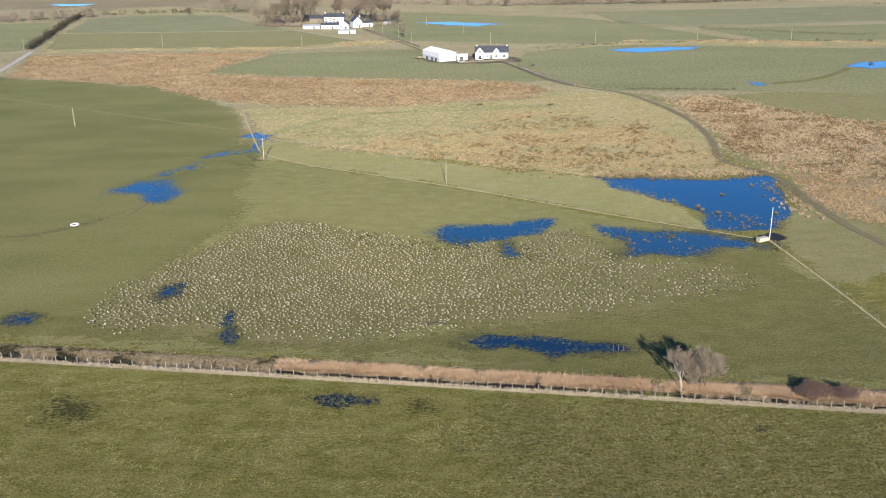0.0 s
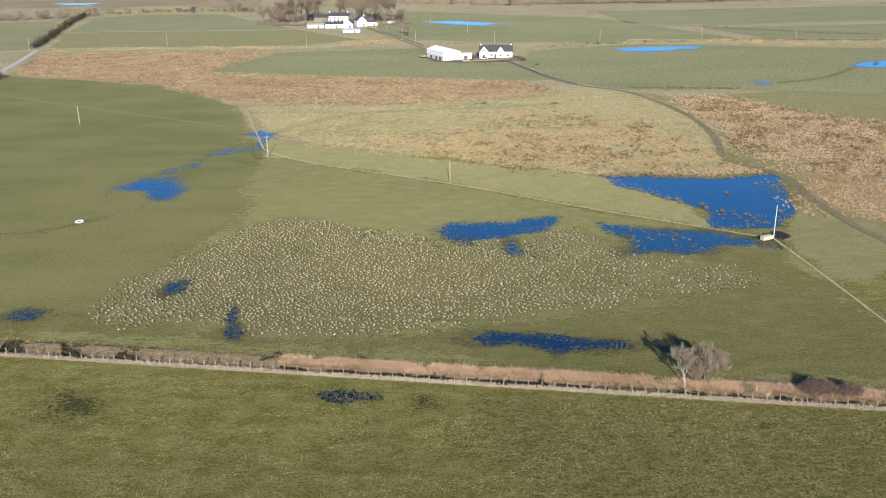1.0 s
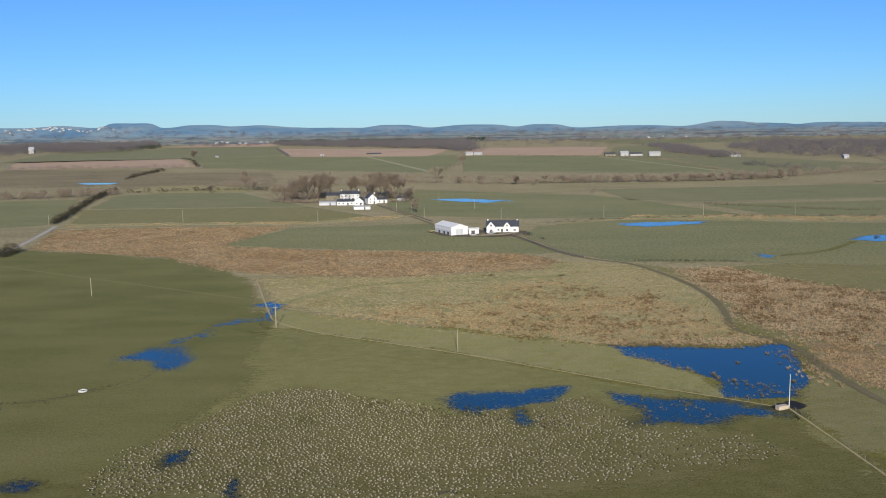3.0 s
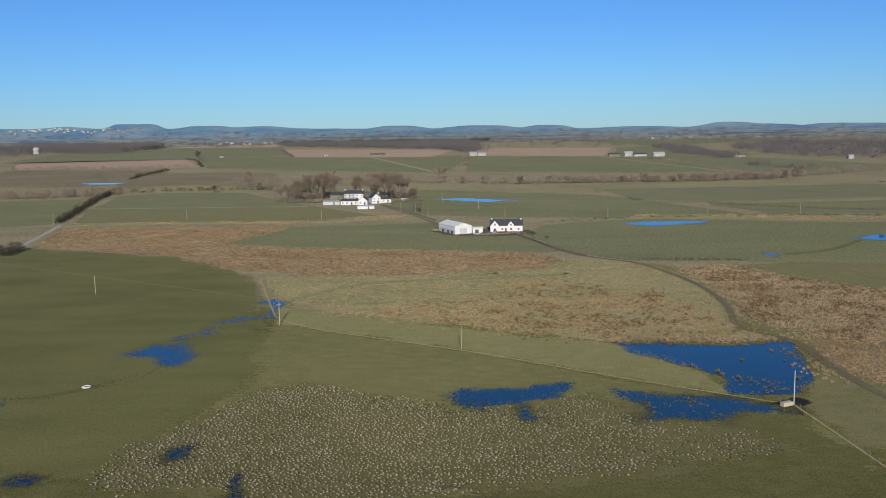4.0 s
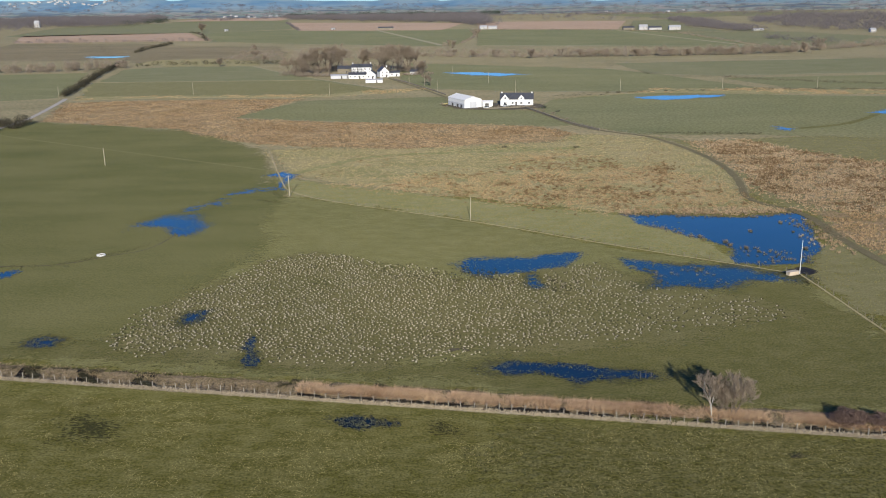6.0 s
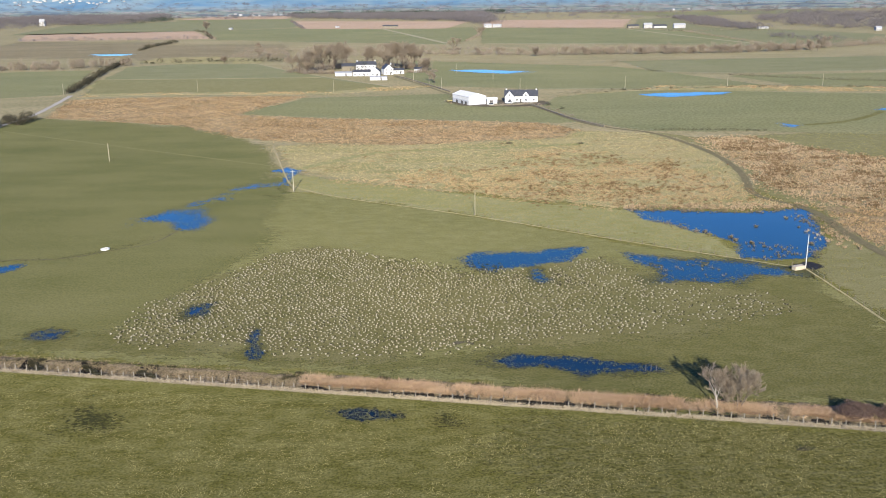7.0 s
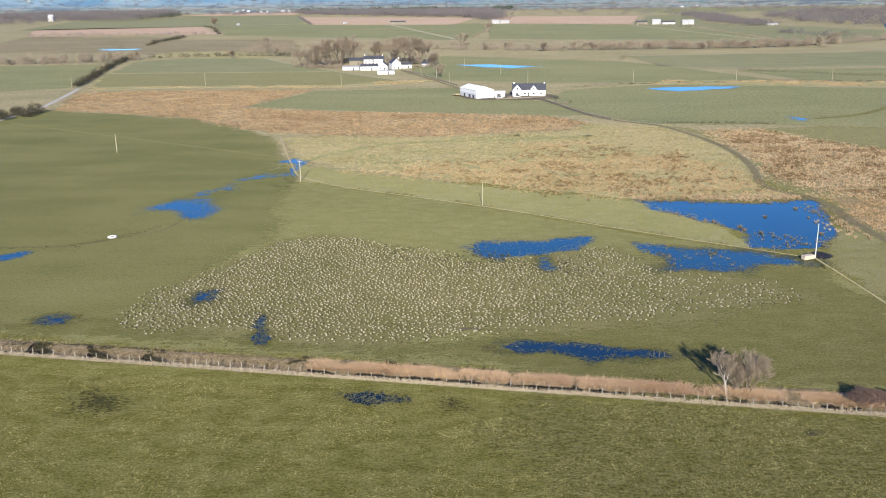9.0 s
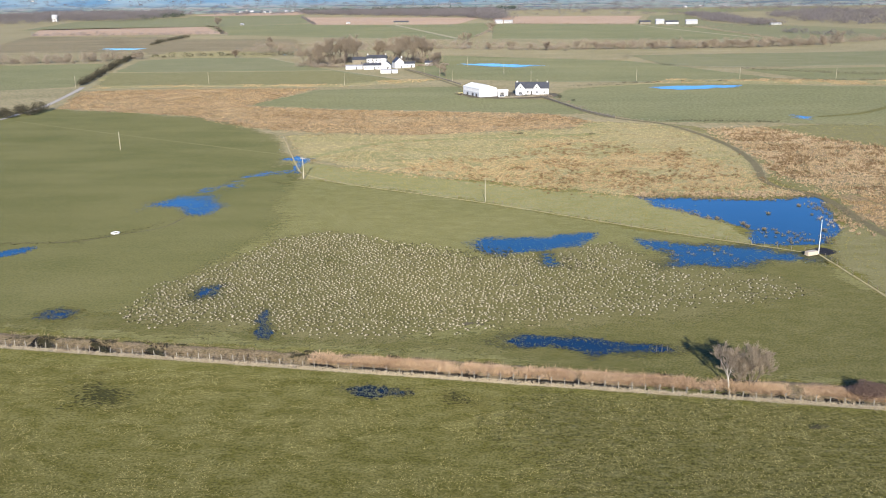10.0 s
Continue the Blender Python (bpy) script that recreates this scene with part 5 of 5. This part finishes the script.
belt("brown leafless scrub along a far field edge", [(-560, 815), (-429, 823), (-382, 838), (-339, 868)], 5, 4.5, 9.0, T_TWIG_FAR, 150, "scrub_belt")
belt("brown leafless scrub along a far field edge", [(-330, 890), (-267, 914), (-175, 900), (-140, 860)], 6, 3.5, 4.5, T_SCRUB, 40, "scrub_belt")
belt("brown leafless trees along the stream", [(110, 955), (183, 950), (275, 954), (330, 970), (374, 988)], 4.5, 4.5, 9.5, T_TWIG_FAR, 150, "scrub_belt")
belt("brown leafless scrub along the stream", [(-140, 990), (-60, 1010), (0, 975), (60, 955), (110, 955)], 4.0, 4.0, 6.0, T_TWIG_FAR, 55, "scrub_belt", 1.4)
belt("scrub along the upper stream", [(-270, 1080), (-160, 1120), (-60, 1130), (60, 1060), (160, 1040)], 9, 4.0, 4.5, T_TWIG_FAR, 30, "scrub_belt", 2.0)
belt("scrub along the upper stream", [(374, 1000), (420, 1030), (470, 1080), (560, 1120)], 5, 5, 8, T_TWIG_FAR, 55, "scrub_belt", 1.0)
belt("leafless trees between distant fields", [(441, 1328), (457, 1231), (490, 1180)], 9, 6, 9, T_WOOD, 40, "scrub_belt")
belt("dark hedge in far fields", [(200, 682), (240, 640), (300, 610)], 2.2, 1.5, 2.2, T_SCRUB, 24, "hedge", 0.3)
belt("dark hedge in far fields", [(440, 905), (520, 900), (640, 880)], 3, 2.0, 2.0, T_SCRUB, 24, "hedge", 0.3)
belt("dark hedge between distant fields", [(-436, 1508), (-560, 1890), (-601, 1955)], 9, 4, 4, T_SCRUB, 24, "hedge", 0.3)
belt("dark hedge between distant fields", [(-770, 1510), (-596, 1518), (-436, 1508)], 14, 6, 6, T_WOOD, 30, "hedge", 0.5)
belt("dark hedge between distant fields", [(-560, 2830), (-370, 2000)], 12, 5, 5, T_WOOD, 24, "hedge", 0.3)
belt("dark scrub band across distant fields", [(60, 1890), (313, 1725), (377, 1583)], 10, 3, 3, T_SCRUB, 24, "hedge", 0.5)
belt("low rushes and brush along a field ditch", [(86, 398), (100, 397), (116, 395), (134, 392)], 1.3, 1.0, 1.1, T_DARK, 26, "scrub_belt", 0.6)
belt("low rushes and brush along the far ditch", [(60, 560), (114, 583), (170, 590), (240, 583), (300, 572)], 2.6, 1.6, 1.3, T_SCRUB, 16, "scrub_belt", 1.8)
wood("leafless distant woodland", [(-1181, 2615), (-1020, 2552), (-1080, 3228), (-1300, 3900), (-1900, 3900), (-1750, 3200)], 900, 16, 23, T_WOOD)
wood("dark distant conifers", [(-1020, 2900), (-1010, 2650), (-1060, 3200), (-1120, 3300)], 60, 14, 18, T_CONIFER)
wood("leafless distant woodland", [(-622, 3277), (-382, 2967), (-175, 2706), (-2, 2488), (48, 2300), (70, 3000), (60, 3890), (-800, 3890)], 1100, 16, 15, T_WOOD)
wood("leafless distant woodland behind farms", [(-30, 2500), (46, 2135), (72, 2200), (66, 3200)], 110, 16, 18, T_WOOD)
wood("leafless distant woodland", [(718, 2279), (653, 1898), (631, 1649), (723, 1476), (1300, 1500), (1400, 2600), (1040, 2900)], 900, 13, 14, T_WOOD)
wood("leafless distant woodland", [(601, 2700), (480, 1882), (484, 1549), (520, 1549), (560, 1853), (640, 2456)], 220, 12, 11, T_WOOD)
wood("leafless woodland by the distant village", [(-2190, 4000), (-1620, 3398), (-1198, 2509), (-1164, 2253), (-1900, 2253), (-2600, 3400)], 800, 15, 19, T_WOOD)
wood("dark conifer plantation on the skyline", [(-700, 3800), (130, 3800), (200, 3890), (-800, 3890)], 110, 20, 20, T_CONIFER)
wood("scattered distant trees across farmland", [(-3000, 3300), (3000, 3300), (3000, 3950), (-3000, 3950)], 800, 15, 12, T_WOOD, 18)
wood("scattered distant trees across farmland", [(150, 2600), (2600, 2200), (3000, 3300), (100, 3300)], 160, 14, 10, T_WOOD, 18)
wood("tree belts on the far slopes", [(-2300, 3950), (2300, 3950), (2600, 4500), (-2600, 4500)], 900, 17, 12, T_WOOD, 14)


# ---- buildings ----
def slab(bm, corners, thick):
    """A thin roof plate below four corners."""
    top = [bm.verts.new(c) for c in corners]
    low = [bm.verts.new((c[0], c[1], c[2] - thick)) for c in corners]
    bm.faces.new(top)
    bm.faces.new(low[::-1])
    for k in range(4):
        bm.faces.new((top[k], low[k], low[(k + 1) % 4], top[(k + 1) % 4]))


def make_block(parent, x0, x1, y0, y1, eave, ridge, wall, roof, along="x", over=0.3, wall_label="", roof_label=""):
    """Walls with gables and a pitched roof of two plates, in the frame of its building."""
    bm = bmesh.new()
    if along == "x":
        ym = (y0 + y1) / 2
        prof = [(y0, 0), (y1, 0), (y1, eave), (ym, ridge), (y0, eave)]
        ends = [[bm.verts.new((x, a, b)) for a, b in prof] for x in (x0, x1)]
    else:
        xm = (x0 + x1) / 2
        prof = [(x0, 0), (x1, 0), (x1, eave), (xm, ridge), (x0, eave)]
        ends = [[bm.verts.new((a, y, b)) for a, b in prof] for y in (y1, y0)]
    bm.faces.new(ends[0][::-1])
    bm.faces.new(ends[1])
    for k in range(5):
        bm.faces.new((ends[0][k], ends[0][(k + 1) % 5], ends[1][(k + 1) % 5], ends[1][k]))
    bmesh.ops.recalc_face_normals(bm, faces=bm.faces[:])
    part("wall", bm, wall, parent, wall_label)
    drop = over * (ridge - eave) / ((y1 - y0) / 2 if along == "x" else (x1 - x0) / 2)
    for side in (0, 1):
        bm = bmesh.new()
        t = 0.16
        if along == "x":
            e = y0 - over if side == 0 else y1 + over
            c = [(x0 - over, e, eave - drop + t), (x1 + over, e, eave - drop + t), (x1 + over, ym, ridge + t), (x0 - over, ym, ridge + t)]
        else:
            e = x0 - over if side == 0 else x1 + over
            c = [(e, y0 - over, eave - drop + t), (e, y1 + over, eave - drop + t), (xm, y1 + over, ridge + t), (xm, y0 - over, ridge + t)]
        slab(bm, c, 0.14)
        bmesh.ops.recalc_face_normals(bm, faces=bm.faces[:])
        part("roof", bm, roof, parent, roof_label)


def make_window(parent, x, y, z, w, h, facing="y"):
    """A framed pane set on a wall that looks towards -y (or -x)."""
    bm = bmesh.new()
    for a0, a1, b0, b1 in ((-w / 2, w / 2, 0, 0.08), (-w / 2, w / 2, h - 0.08, h), (-w / 2, -w / 2 + 0.08, 0.08, h - 0.08), (w / 2 - 0.08, w / 2, 0.08, h - 0.08), (-0.03, 0.03, 0.08, h - 0.08)):
        if facing == "y":
            add_box(bm, x + a0, x + a1, y - 0.07, y + 0.01, z + b0, z + b1)
        else:
            add_box(bm, x - 0.07, x + 0.01, y + a0, y + a1, z + b0, z + b1)
    window = part("window", bm, M_WHITE, parent)
    inner = (x - w / 2 + 0.06, x + w / 2 - 0.06, y - 0.03, y + 0.01) if facing == "y" else (x - 0.03, x + 0.01, y - w / 2 + 0.06, y + w / 2 - 0.06)
    box_part("pane", (*inner, z + 0.06, z + h - 0.06), M_GLASS, window, "dark glass pane")


def make_chimney(parent, x, y, z0, z1):
    chimney = box_part("chimney", (x - 0.4, x + 0.4, y - 0.3, y + 0.3, z0, z1), M_WHITE, parent, bevel=0.03)
    for dx in (-0.18, 0.18):
        bm = bmesh.new()
        add_tube(bm, (x + dx, y, z1), (x + dx, y, z1 + 0.4), 0.11, 0.09, 8)
        part("chimney_pot", bm, M_STONE, chimney)


def make_farmhouse():
    """White one-and-a-half-storey house, two front gables."""
    house = empty("farmhouse", pose(31.3, 514.5, 0, 0, 0, -4), "long white farmhouse with dark slate roof and two gables", "house")
    make_block(house, -9.5, 9.8, 0, 7.5, 3.7, 6.9, M_WHITE, M_SLATE)
    make_block(house, -9.2, -3.9, -3.0, 3.5, 3.7, 6.8, M_WHITE, M_SLATE, "y")
    make_block(house, 1.2, 4.6, -0.35, 3.6, 4.2, 6.2, M_WHITE, M_SLATE, "y", 0.2)
    for x, y, z, w, h in [(-6.5, -3.0, 0.9, 1.6, 1.3), (-6.5, -3.0, 3.9, 1.1, 1.2), (-2.2, 0, 0.9, 1.2, 1.2), (2.9, -0.35, 0.9, 1.3, 1.2), (2.9, -0.35, 3.6, 1.0, 1.1), (7.4, 0, 0.9, 1.3, 1.2)]:
        make_window(house, x, y, z, w, h)
    box_part("door", (-0.6, 0.4, -0.08, 0.02, 0.05, 2.1), M_DOOR, house)
    for x in (-8.6, 9.0):
        make_chimney(house, x, 3.75, 6.2, 7.5)
    box_part("aerial", (3.0, 3.12, 3.7, 3.8, 6.8, 8.6), M_POLE, house, "thin pale mast on the ridge")


def make_barn():
    barn = empty("barn", pose(1.0, 514.3, 0, 0, 0, 26), "large white sheeted barn with pale tin roof", "barn")
    make_block(barn, -5.5, 5.5, -11, 11, 4.7, 6.5, M_WHITE, M_TIN, "y", 0.3)
    for k in range(5):
        box_part("panel", (-5.56, -5.49, -10.8 + 4.35 * k, -6.6 + 4.35 * k, 0.1, 2.6), M_GREYWALL, barn, "grey sheet panel low on the wall")
    box_part("door", (-2.2, 2.2, -11.08, -10.98, 0.0, 3.6), M_GREYWALL, barn, "grey sliding door")
    # Dark plates on the solid wall stand in for the shade inside low gaps.
    for y in (-7, -2, 5):
        box_part("opening_shade", (-5.6, -5.5, y - 1.2, y + 1.2, 0.0, 1.9), M_DOOR, barn, "dark plate for the shade in a low wall gap")
    shed = empty("lean_to_shed", pose(14.3, 508.5, 0, 0, 0, 4), "low white shed between barn and house", "shed")
    make_block(shed, -3.0, 3.0, 0, 5, 2.9, 3.4, M_WHITE, M_TIN)
    box_part("door", (-1.5, 0.6, -0.08, 0.02, 0, 2.1), M_DOOR, shed)


make_farmhouse()
make_barn()


def make_steading(label, x, y, turn, length, depth, eave, ridge, wall, roof, windows, along="x", chimneys=0, name="farm_building", category="building"):
    b = empty(name, pose(x, y, 0, 0, 0, turn), label, category)
    make_block(b, -length / 2, length / 2, 0, depth, eave, ridge, wall, roof, along)
    for k in range(windows):
        make_window(b, -length / 2 + length * (k + 0.5) / windows, 0, 1.0, 1.2, 1.2)
        if eave > 4.5:
            make_window(b, -length / 2 + length * (k + 0.5) / windows, 0, 3.4, 1.1, 1.2)
    box_part("door", (length * 0.12, length * 0.12 + 1.0, -0.08, 0.02, 0, 2.1), M_DOOR, b)
    for k in range(chimneys):
        make_chimney(b, (-1 if k else 1) * (length / 2 - 0.7), depth / 2, ridge - 0.6, ridge + 1.1)
    return b


make_steading("long low shed with pale grey walls", -101, 715, 3, 13.5, 6, 2.6, 3.4, M_GREYWALL, M_GREYROOF, 0)
make_steading("low white outbuilding with dark roof", -86, 713, 0, 14.0, 6, 3.2, 4.8, M_WHITE, M_SLATE, 4)
make_steading("tall white farmhouse with dark roof among bare trees", -88, 762, 0, 17, 8, 5.6, 8.2, M_WHITE, M_SLATE, 5, "x", 2, "farmhouse", "house")
make_steading("white gabled cottage with slate roof", -74.6, 711, 0, 7.5, 9, 3.6, 6.5, M_WHITE, M_SLATE, 2, "y", 0, "cottage", "house")
make_steading("white gabled house with slate roof", -64.5, 723, 20, 7.5, 10, 4.8, 8.2, M_WHITE, M_SLATE, 2, "y", 1, "cottage", "house")
make_steading("white low wing beside a gabled house", -57.0, 731, 8, 8.5, 5, 3.0, 4.5, M_WHITE, M_SLATE, 2)
make_steading("low front shed with pale roof and walls", -68.3, 673.5, 3, 13.0, 5, 2.3, 2.9, M_WHITE, M_GREYROOF, 0)
make_steading("small open shed with dark roof", -42, 743, 0, 6.0, 6, 2.8, 4.2, M_GREYWALL, M_SLATE, 0)
make_steading("dark shed behind white farmhouse", -104, 770, 0, 12.0, 8, 4.0, 6.2, M_STONE, M_SLATE, 0)

for x, y, turn, length, ridge, label in [
    (43, 1925, 10, 16, 8, "white gabled houses beside distant ploughed land"), (62, 1925, -8, 18, 7, "white gabled houses beside distant ploughed land"),
    (324, 1763, 5, 22, 7, "distant farm building with brown roof"), (350, 1752, 0, 16, 10, "distant pale house at a farm"), (372, 1745, 10, 26, 7, "distant dark-roofed farm shed"), (405, 1727, 0, 22, 9, "distant white farmhouse beside sheds"),
    (535, 1636, 12, 20, 4, "distant pale low shed"), (674, 1488, 0, 9, 7, "distant white cottage near woods"), (790, 1450, 0, 18, 6, "distant pale shed near woods"),
    (-1290, 2680, 0, 16, 20, "distant pale tower house among trees"), (-544, 2036, 0, 8, 4, "small distant white hut"), (-300, 2046, 0, 8, 4, "small distant white hut"), (-175, 2010, 4, 34, 6, "distant reddish farm building"),
]:
    make_steading(label, x, y, turn, length, 8, ridge * 0.62, ridge, M_STONE if "reddish" in label or "brown" in label else M_FARWALL, M_GREYROOF if "white" in label or "pale" in label else M_SLATE, 3, "x", 0, "distant_building")
for k in range(50):
    if k < 34:
        y = 4520 + rng.normal(0, 40)
        x = y * rng.uniform(-0.515, -0.385)
    elif k < 43:
        y = 4000 + rng.normal(0, 30)
        x = y * rng.uniform(-0.27, -0.19)
    else:
        y = 4050 + rng.normal(0, 30)
        x = y * rng.uniform(0.15, 0.30)
    b = make_steading("pale house in a distant village", x, y, rng.uniform(-30, 30), rng.uniform(9, 18), 8, 4.6, 7.5, M_FARWALL, M_GREYROOF, 0, "x", 0, "village_house", "house")
    b.location.z = float(hill_height(np.array(x), np.array(y))) - 0.5
    tagged(b, group="distant village houses")


# ---- things in the fields ----
def make_ring():
    ring = empty("ring_feeder", pose(-89.6, 204.8, 0) @ Matrix.Scale(0.62, 4), "white concrete ring trough lying on the pasture", "trough")
    bm = bmesh.new()
    prof = [(1.75, 0.0), (1.8, 0.15), (1.72, 0.42), (1.5, 0.5), (1.22, 0.44), (1.1, 0.15)]
    n = 28
    loops = [[bm.verts.new((r * math.cos(2 * math.pi * k / n), r * math.sin(2 * math.pi * k / n), z)) for r, z in prof] for k in range(n)]
    for k in range(n):
        a, b = loops[k], loops[(k + 1) % n]
        for j in range(len(prof) - 1):
            bm.faces.new((a[j], b[j], b[j + 1], a[j + 1]))
    part("rim", bm, M_CONCRETE, ring)
    bm = bmesh.new()
    vs = [bm.verts.new((1.15 * math.cos(2 * math.pi * k / n), 1.15 * math.sin(2 * math.pi * k / n), 0.12)) for k in range(n)]
    bm.faces.new(vs)
    part("floor_plate", bm, T_DARK, ring, "dark flat plate inside the ring")


def make_trough():
    box = empty("field_shelter", pose(73.4, 185.4, 0, 0, 0, 24) @ Matrix.Diagonal((1, 1, 0.75, 1)), "small pale boarded box beside the pole", "trough")
    for k in range(3):
        box_part("board", (-1.35, 1.35, -0.55, -0.5, 0.05 + 0.36 * k, 0.38 + 0.36 * k), M_BOARD, box)
        box_part("board", (-1.35, 1.35, 0.5, 0.55, 0.05 + 0.36 * k, 0.38 + 0.36 * k), M_BOARD, box)
    for x in (-1.35, 1.3):
        box_part("end_board", (x, x + 0.05, -0.5, 0.5, 0.05, 1.1), M_BOARD, box)
    for x in (-1.25, 0, 1.25):
        box_part("leg", (x - 0.05, x + 0.05, -0.6, -0.55, -0.1, 1.15), M_BOARD, box)
    box_part("lid", (-1.42, 1.42, -0.62, 0.62, 1.12, 1.18), M_BOARD, box, "pale flat lid")


make_ring()
make_trough()


def make_car(x, y, turn, label):
    car = empty("car", pose(x, y, 0.12, 0, 0, turn), label, "car")
    bm = bmesh.new()
    add_box(bm, -2.1, 2.1, -0.85, 0.85, 0.35, 0.85)
    bmesh.ops.bevel(bm, geom=bm.edges[:], offset=0.15, segments=2, affect="EDGES", profile=0.6)
    part("body", bm, M_CAR, car)
    bm = bmesh.new()
    add_box(bm, -1.2, 1.3, -0.75, 0.75, 0.85, 1.45)
    for v in bm.verts:
        if v.co.z > 1:
            v.co.x *= 0.75
            v.co.y *= 0.85
    part("cabin", bm, M_GLASS, car, "dark glazed cabin")
    for wx in (-1.3, 1.3):
        for wy in (-0.8, 0.8):
            bm = bmesh.new()
            add_tube(bm, (wx, wy - 0.1, 0.32), (wx, wy + 0.1, 0.32), 0.32, 0.32, 14)
            part("wheel", bm, M_RUBBER, car)


make_car(13.5, 500.0, 20, "pale car parked in the muddy farmyard")
make_car(24.5, 507.0, -15, "pale car parked beside the farmhouse")


def make_wall(label, line, height, thick):
    """A low field wall of uneven stones."""
    p = smooth_line(line, 0.9)
    wall = empty("stone_wall", pose(0, 0, 0), label, "wall")
    bm = bmesh.new()
    for (ax, ay), (bx, by) in zip(p[:-1], p[1:]):
        for row in range(2):
            h0, h1 = height * row / 2, height * (row + 1) / 2 + rng.normal(0, 0.06)
            d = Vector((bx - ax, by - ay, 0))
            n = Vector((-d.y, d.x, 0)).normalized() * thick / 2 * rng.uniform(0.8, 1.1)
            a, b = Vector((ax, ay, 0)) + d * 0.03, Vector((ax, ay, 0)) + d * 0.97
            v = [bm.verts.new(q + Vector((0, 0, h))) for h in (h0, h1) for q in (a - n, b - n, b + n, a + n)]
            for f in ((3, 2, 1, 0), (4, 5, 6, 7), (0, 1, 5, 4), (1, 2, 6, 5), (2, 3, 7, 6), (3, 0, 4, 7)):
                bm.faces.new([v[i] for i in f])
    tagged(part("stones", bm, M_STONE, wall), kind="stuff")


make_wall("low pale stone wall beside the farm track", [(36, 500), (44, 470), (52, 436), (64, 408)], 1.0, 0.6)
make_wall("low stone wall along the farm lane", [(-56, 703), (-49, 686), (-28, 628), (-11, 576)], 0.9, 0.6)
make_wall("low stone wall around the farmyard", [(12, 497), (22, 500), (34, 503), (40, 509)], 0.9, 0.6)

for x, y, r, h in [(-88, 745, 4, 11), (-95, 748, 3, 9), (46, 497, 1.5, 2.0), (52, 480, 1.2, 1.6), (17, 499, 1.6, 1.8), (27, 503, 1.4, 1.6), (-76, 752, 2.6, 12)]:
    make_bush("dark evergreen bush beside the white buildings", x, y, r, h, T_CONIFER, 260, "garden bushes")
for x, y, r, h in [(17.5, 362, 1.4, 1.0), (47, 360, 1.2, 0.9), (232, 470, 1.5, 1.2)]:
    make_bush("low dark gorse bush in rough grazing", x, y, r, h, T_SCRUB, 200, "gorse bushes")


def make_stakes():
    """Old stakes left standing at the end of the near pool."""
    for x, y, h in [(29.3, 131.0, 1.2), (30.1, 130.8, 1.4), (31.0, 131.0, 1.1)]:
        stake = empty("stake", pose(x, y, 0, 4, -5, 20), "dark old wooden stake in wet grass", "stake", "old stakes")
        bm = bmesh.new()
        add_tube(bm, (0, 0, -0.3), (0.05, 0, h), 0.09, 0.06, 7)
        part("shaft", bm, M_DOOR, stake)


def make_branch():
    branch = empty("fallen_branch", pose(45.4, 105.2, 0.05), "dark fallen branch lying in the near pasture", "branch")
    rand = random.Random(4)
    rows = []
    for k in range(16):
        x = rand.uniform(-1.3, 1.0)
        rows.append((x, rand.uniform(-0.2, 0.2), 0.0, x + rand.uniform(0.4, 1.0), rand.uniform(-0.6, 0.6), rand.uniform(0.05, 0.6), 0.05, 0.02))
    mesh_object("limb", *tubes(rows, 5), T_DARK, branch)


make_stakes()
make_branch()
tagged(patch("field_clod", [(-2.2, 143.6), (0.6, 144.2), (1.2, 142.9), (-1.4, 142.6)], 0.2, 0.7, 0.06, M_MUD), "small dark bare patch in grazed turf", "field", kind="structure")
for x, y, r, h in [(15, 501, 1.3, 1.2), (19.5, 503, 1.6, 1.5), (22, 500, 1.2, 1.0), (26, 504, 1.5, 1.4), (33, 503, 1.6, 1.2), (38, 503, 1.3, 1.5), (41, 500, 1.5, 1.3), (45, 489, 1.2, 1.1), (49, 474, 1.3, 1.2), (54, 452, 1.1, 1.0), (-12, 522, 1.6, 1.6), (-10, 511, 1.3, 1.2)]:
    make_bush("low brown leafless shrub around the farmyard", x, y, r, h, T_TWIG, 160, "farmyard shrubs")


def make_trailer():
    trailer = empty("farm_trailer", pose(-10.5, 518.5, 0.1, 0, 0, 35), "small yellow farm trailer parked beside the barn", "trailer")
    box_part("bed", (-1.5, 1.5, -0.8, 0.8, 0.6, 1.15), M_YELLOW, trailer, bevel=0.05)
    box_part("drawbar", (1.5, 2.6, -0.06, 0.06, 0.55, 0.67), M_DOOR, trailer)
    for wy in (-0.9, 0.9):
        bm = bmesh.new()
        add_tube(bm, (0, wy - 0.12, 0.4), (0, wy + 0.12, 0.4), 0.4, 0.4, 14)
        part("wheel", bm, M_RUBBER, trailer)


M_YELLOW = plain_mat("yellow_paint", (0.50, 0.42, 0.18), (0.42, 0.34, 0.15), 1.0, 0.6)
make_trailer()
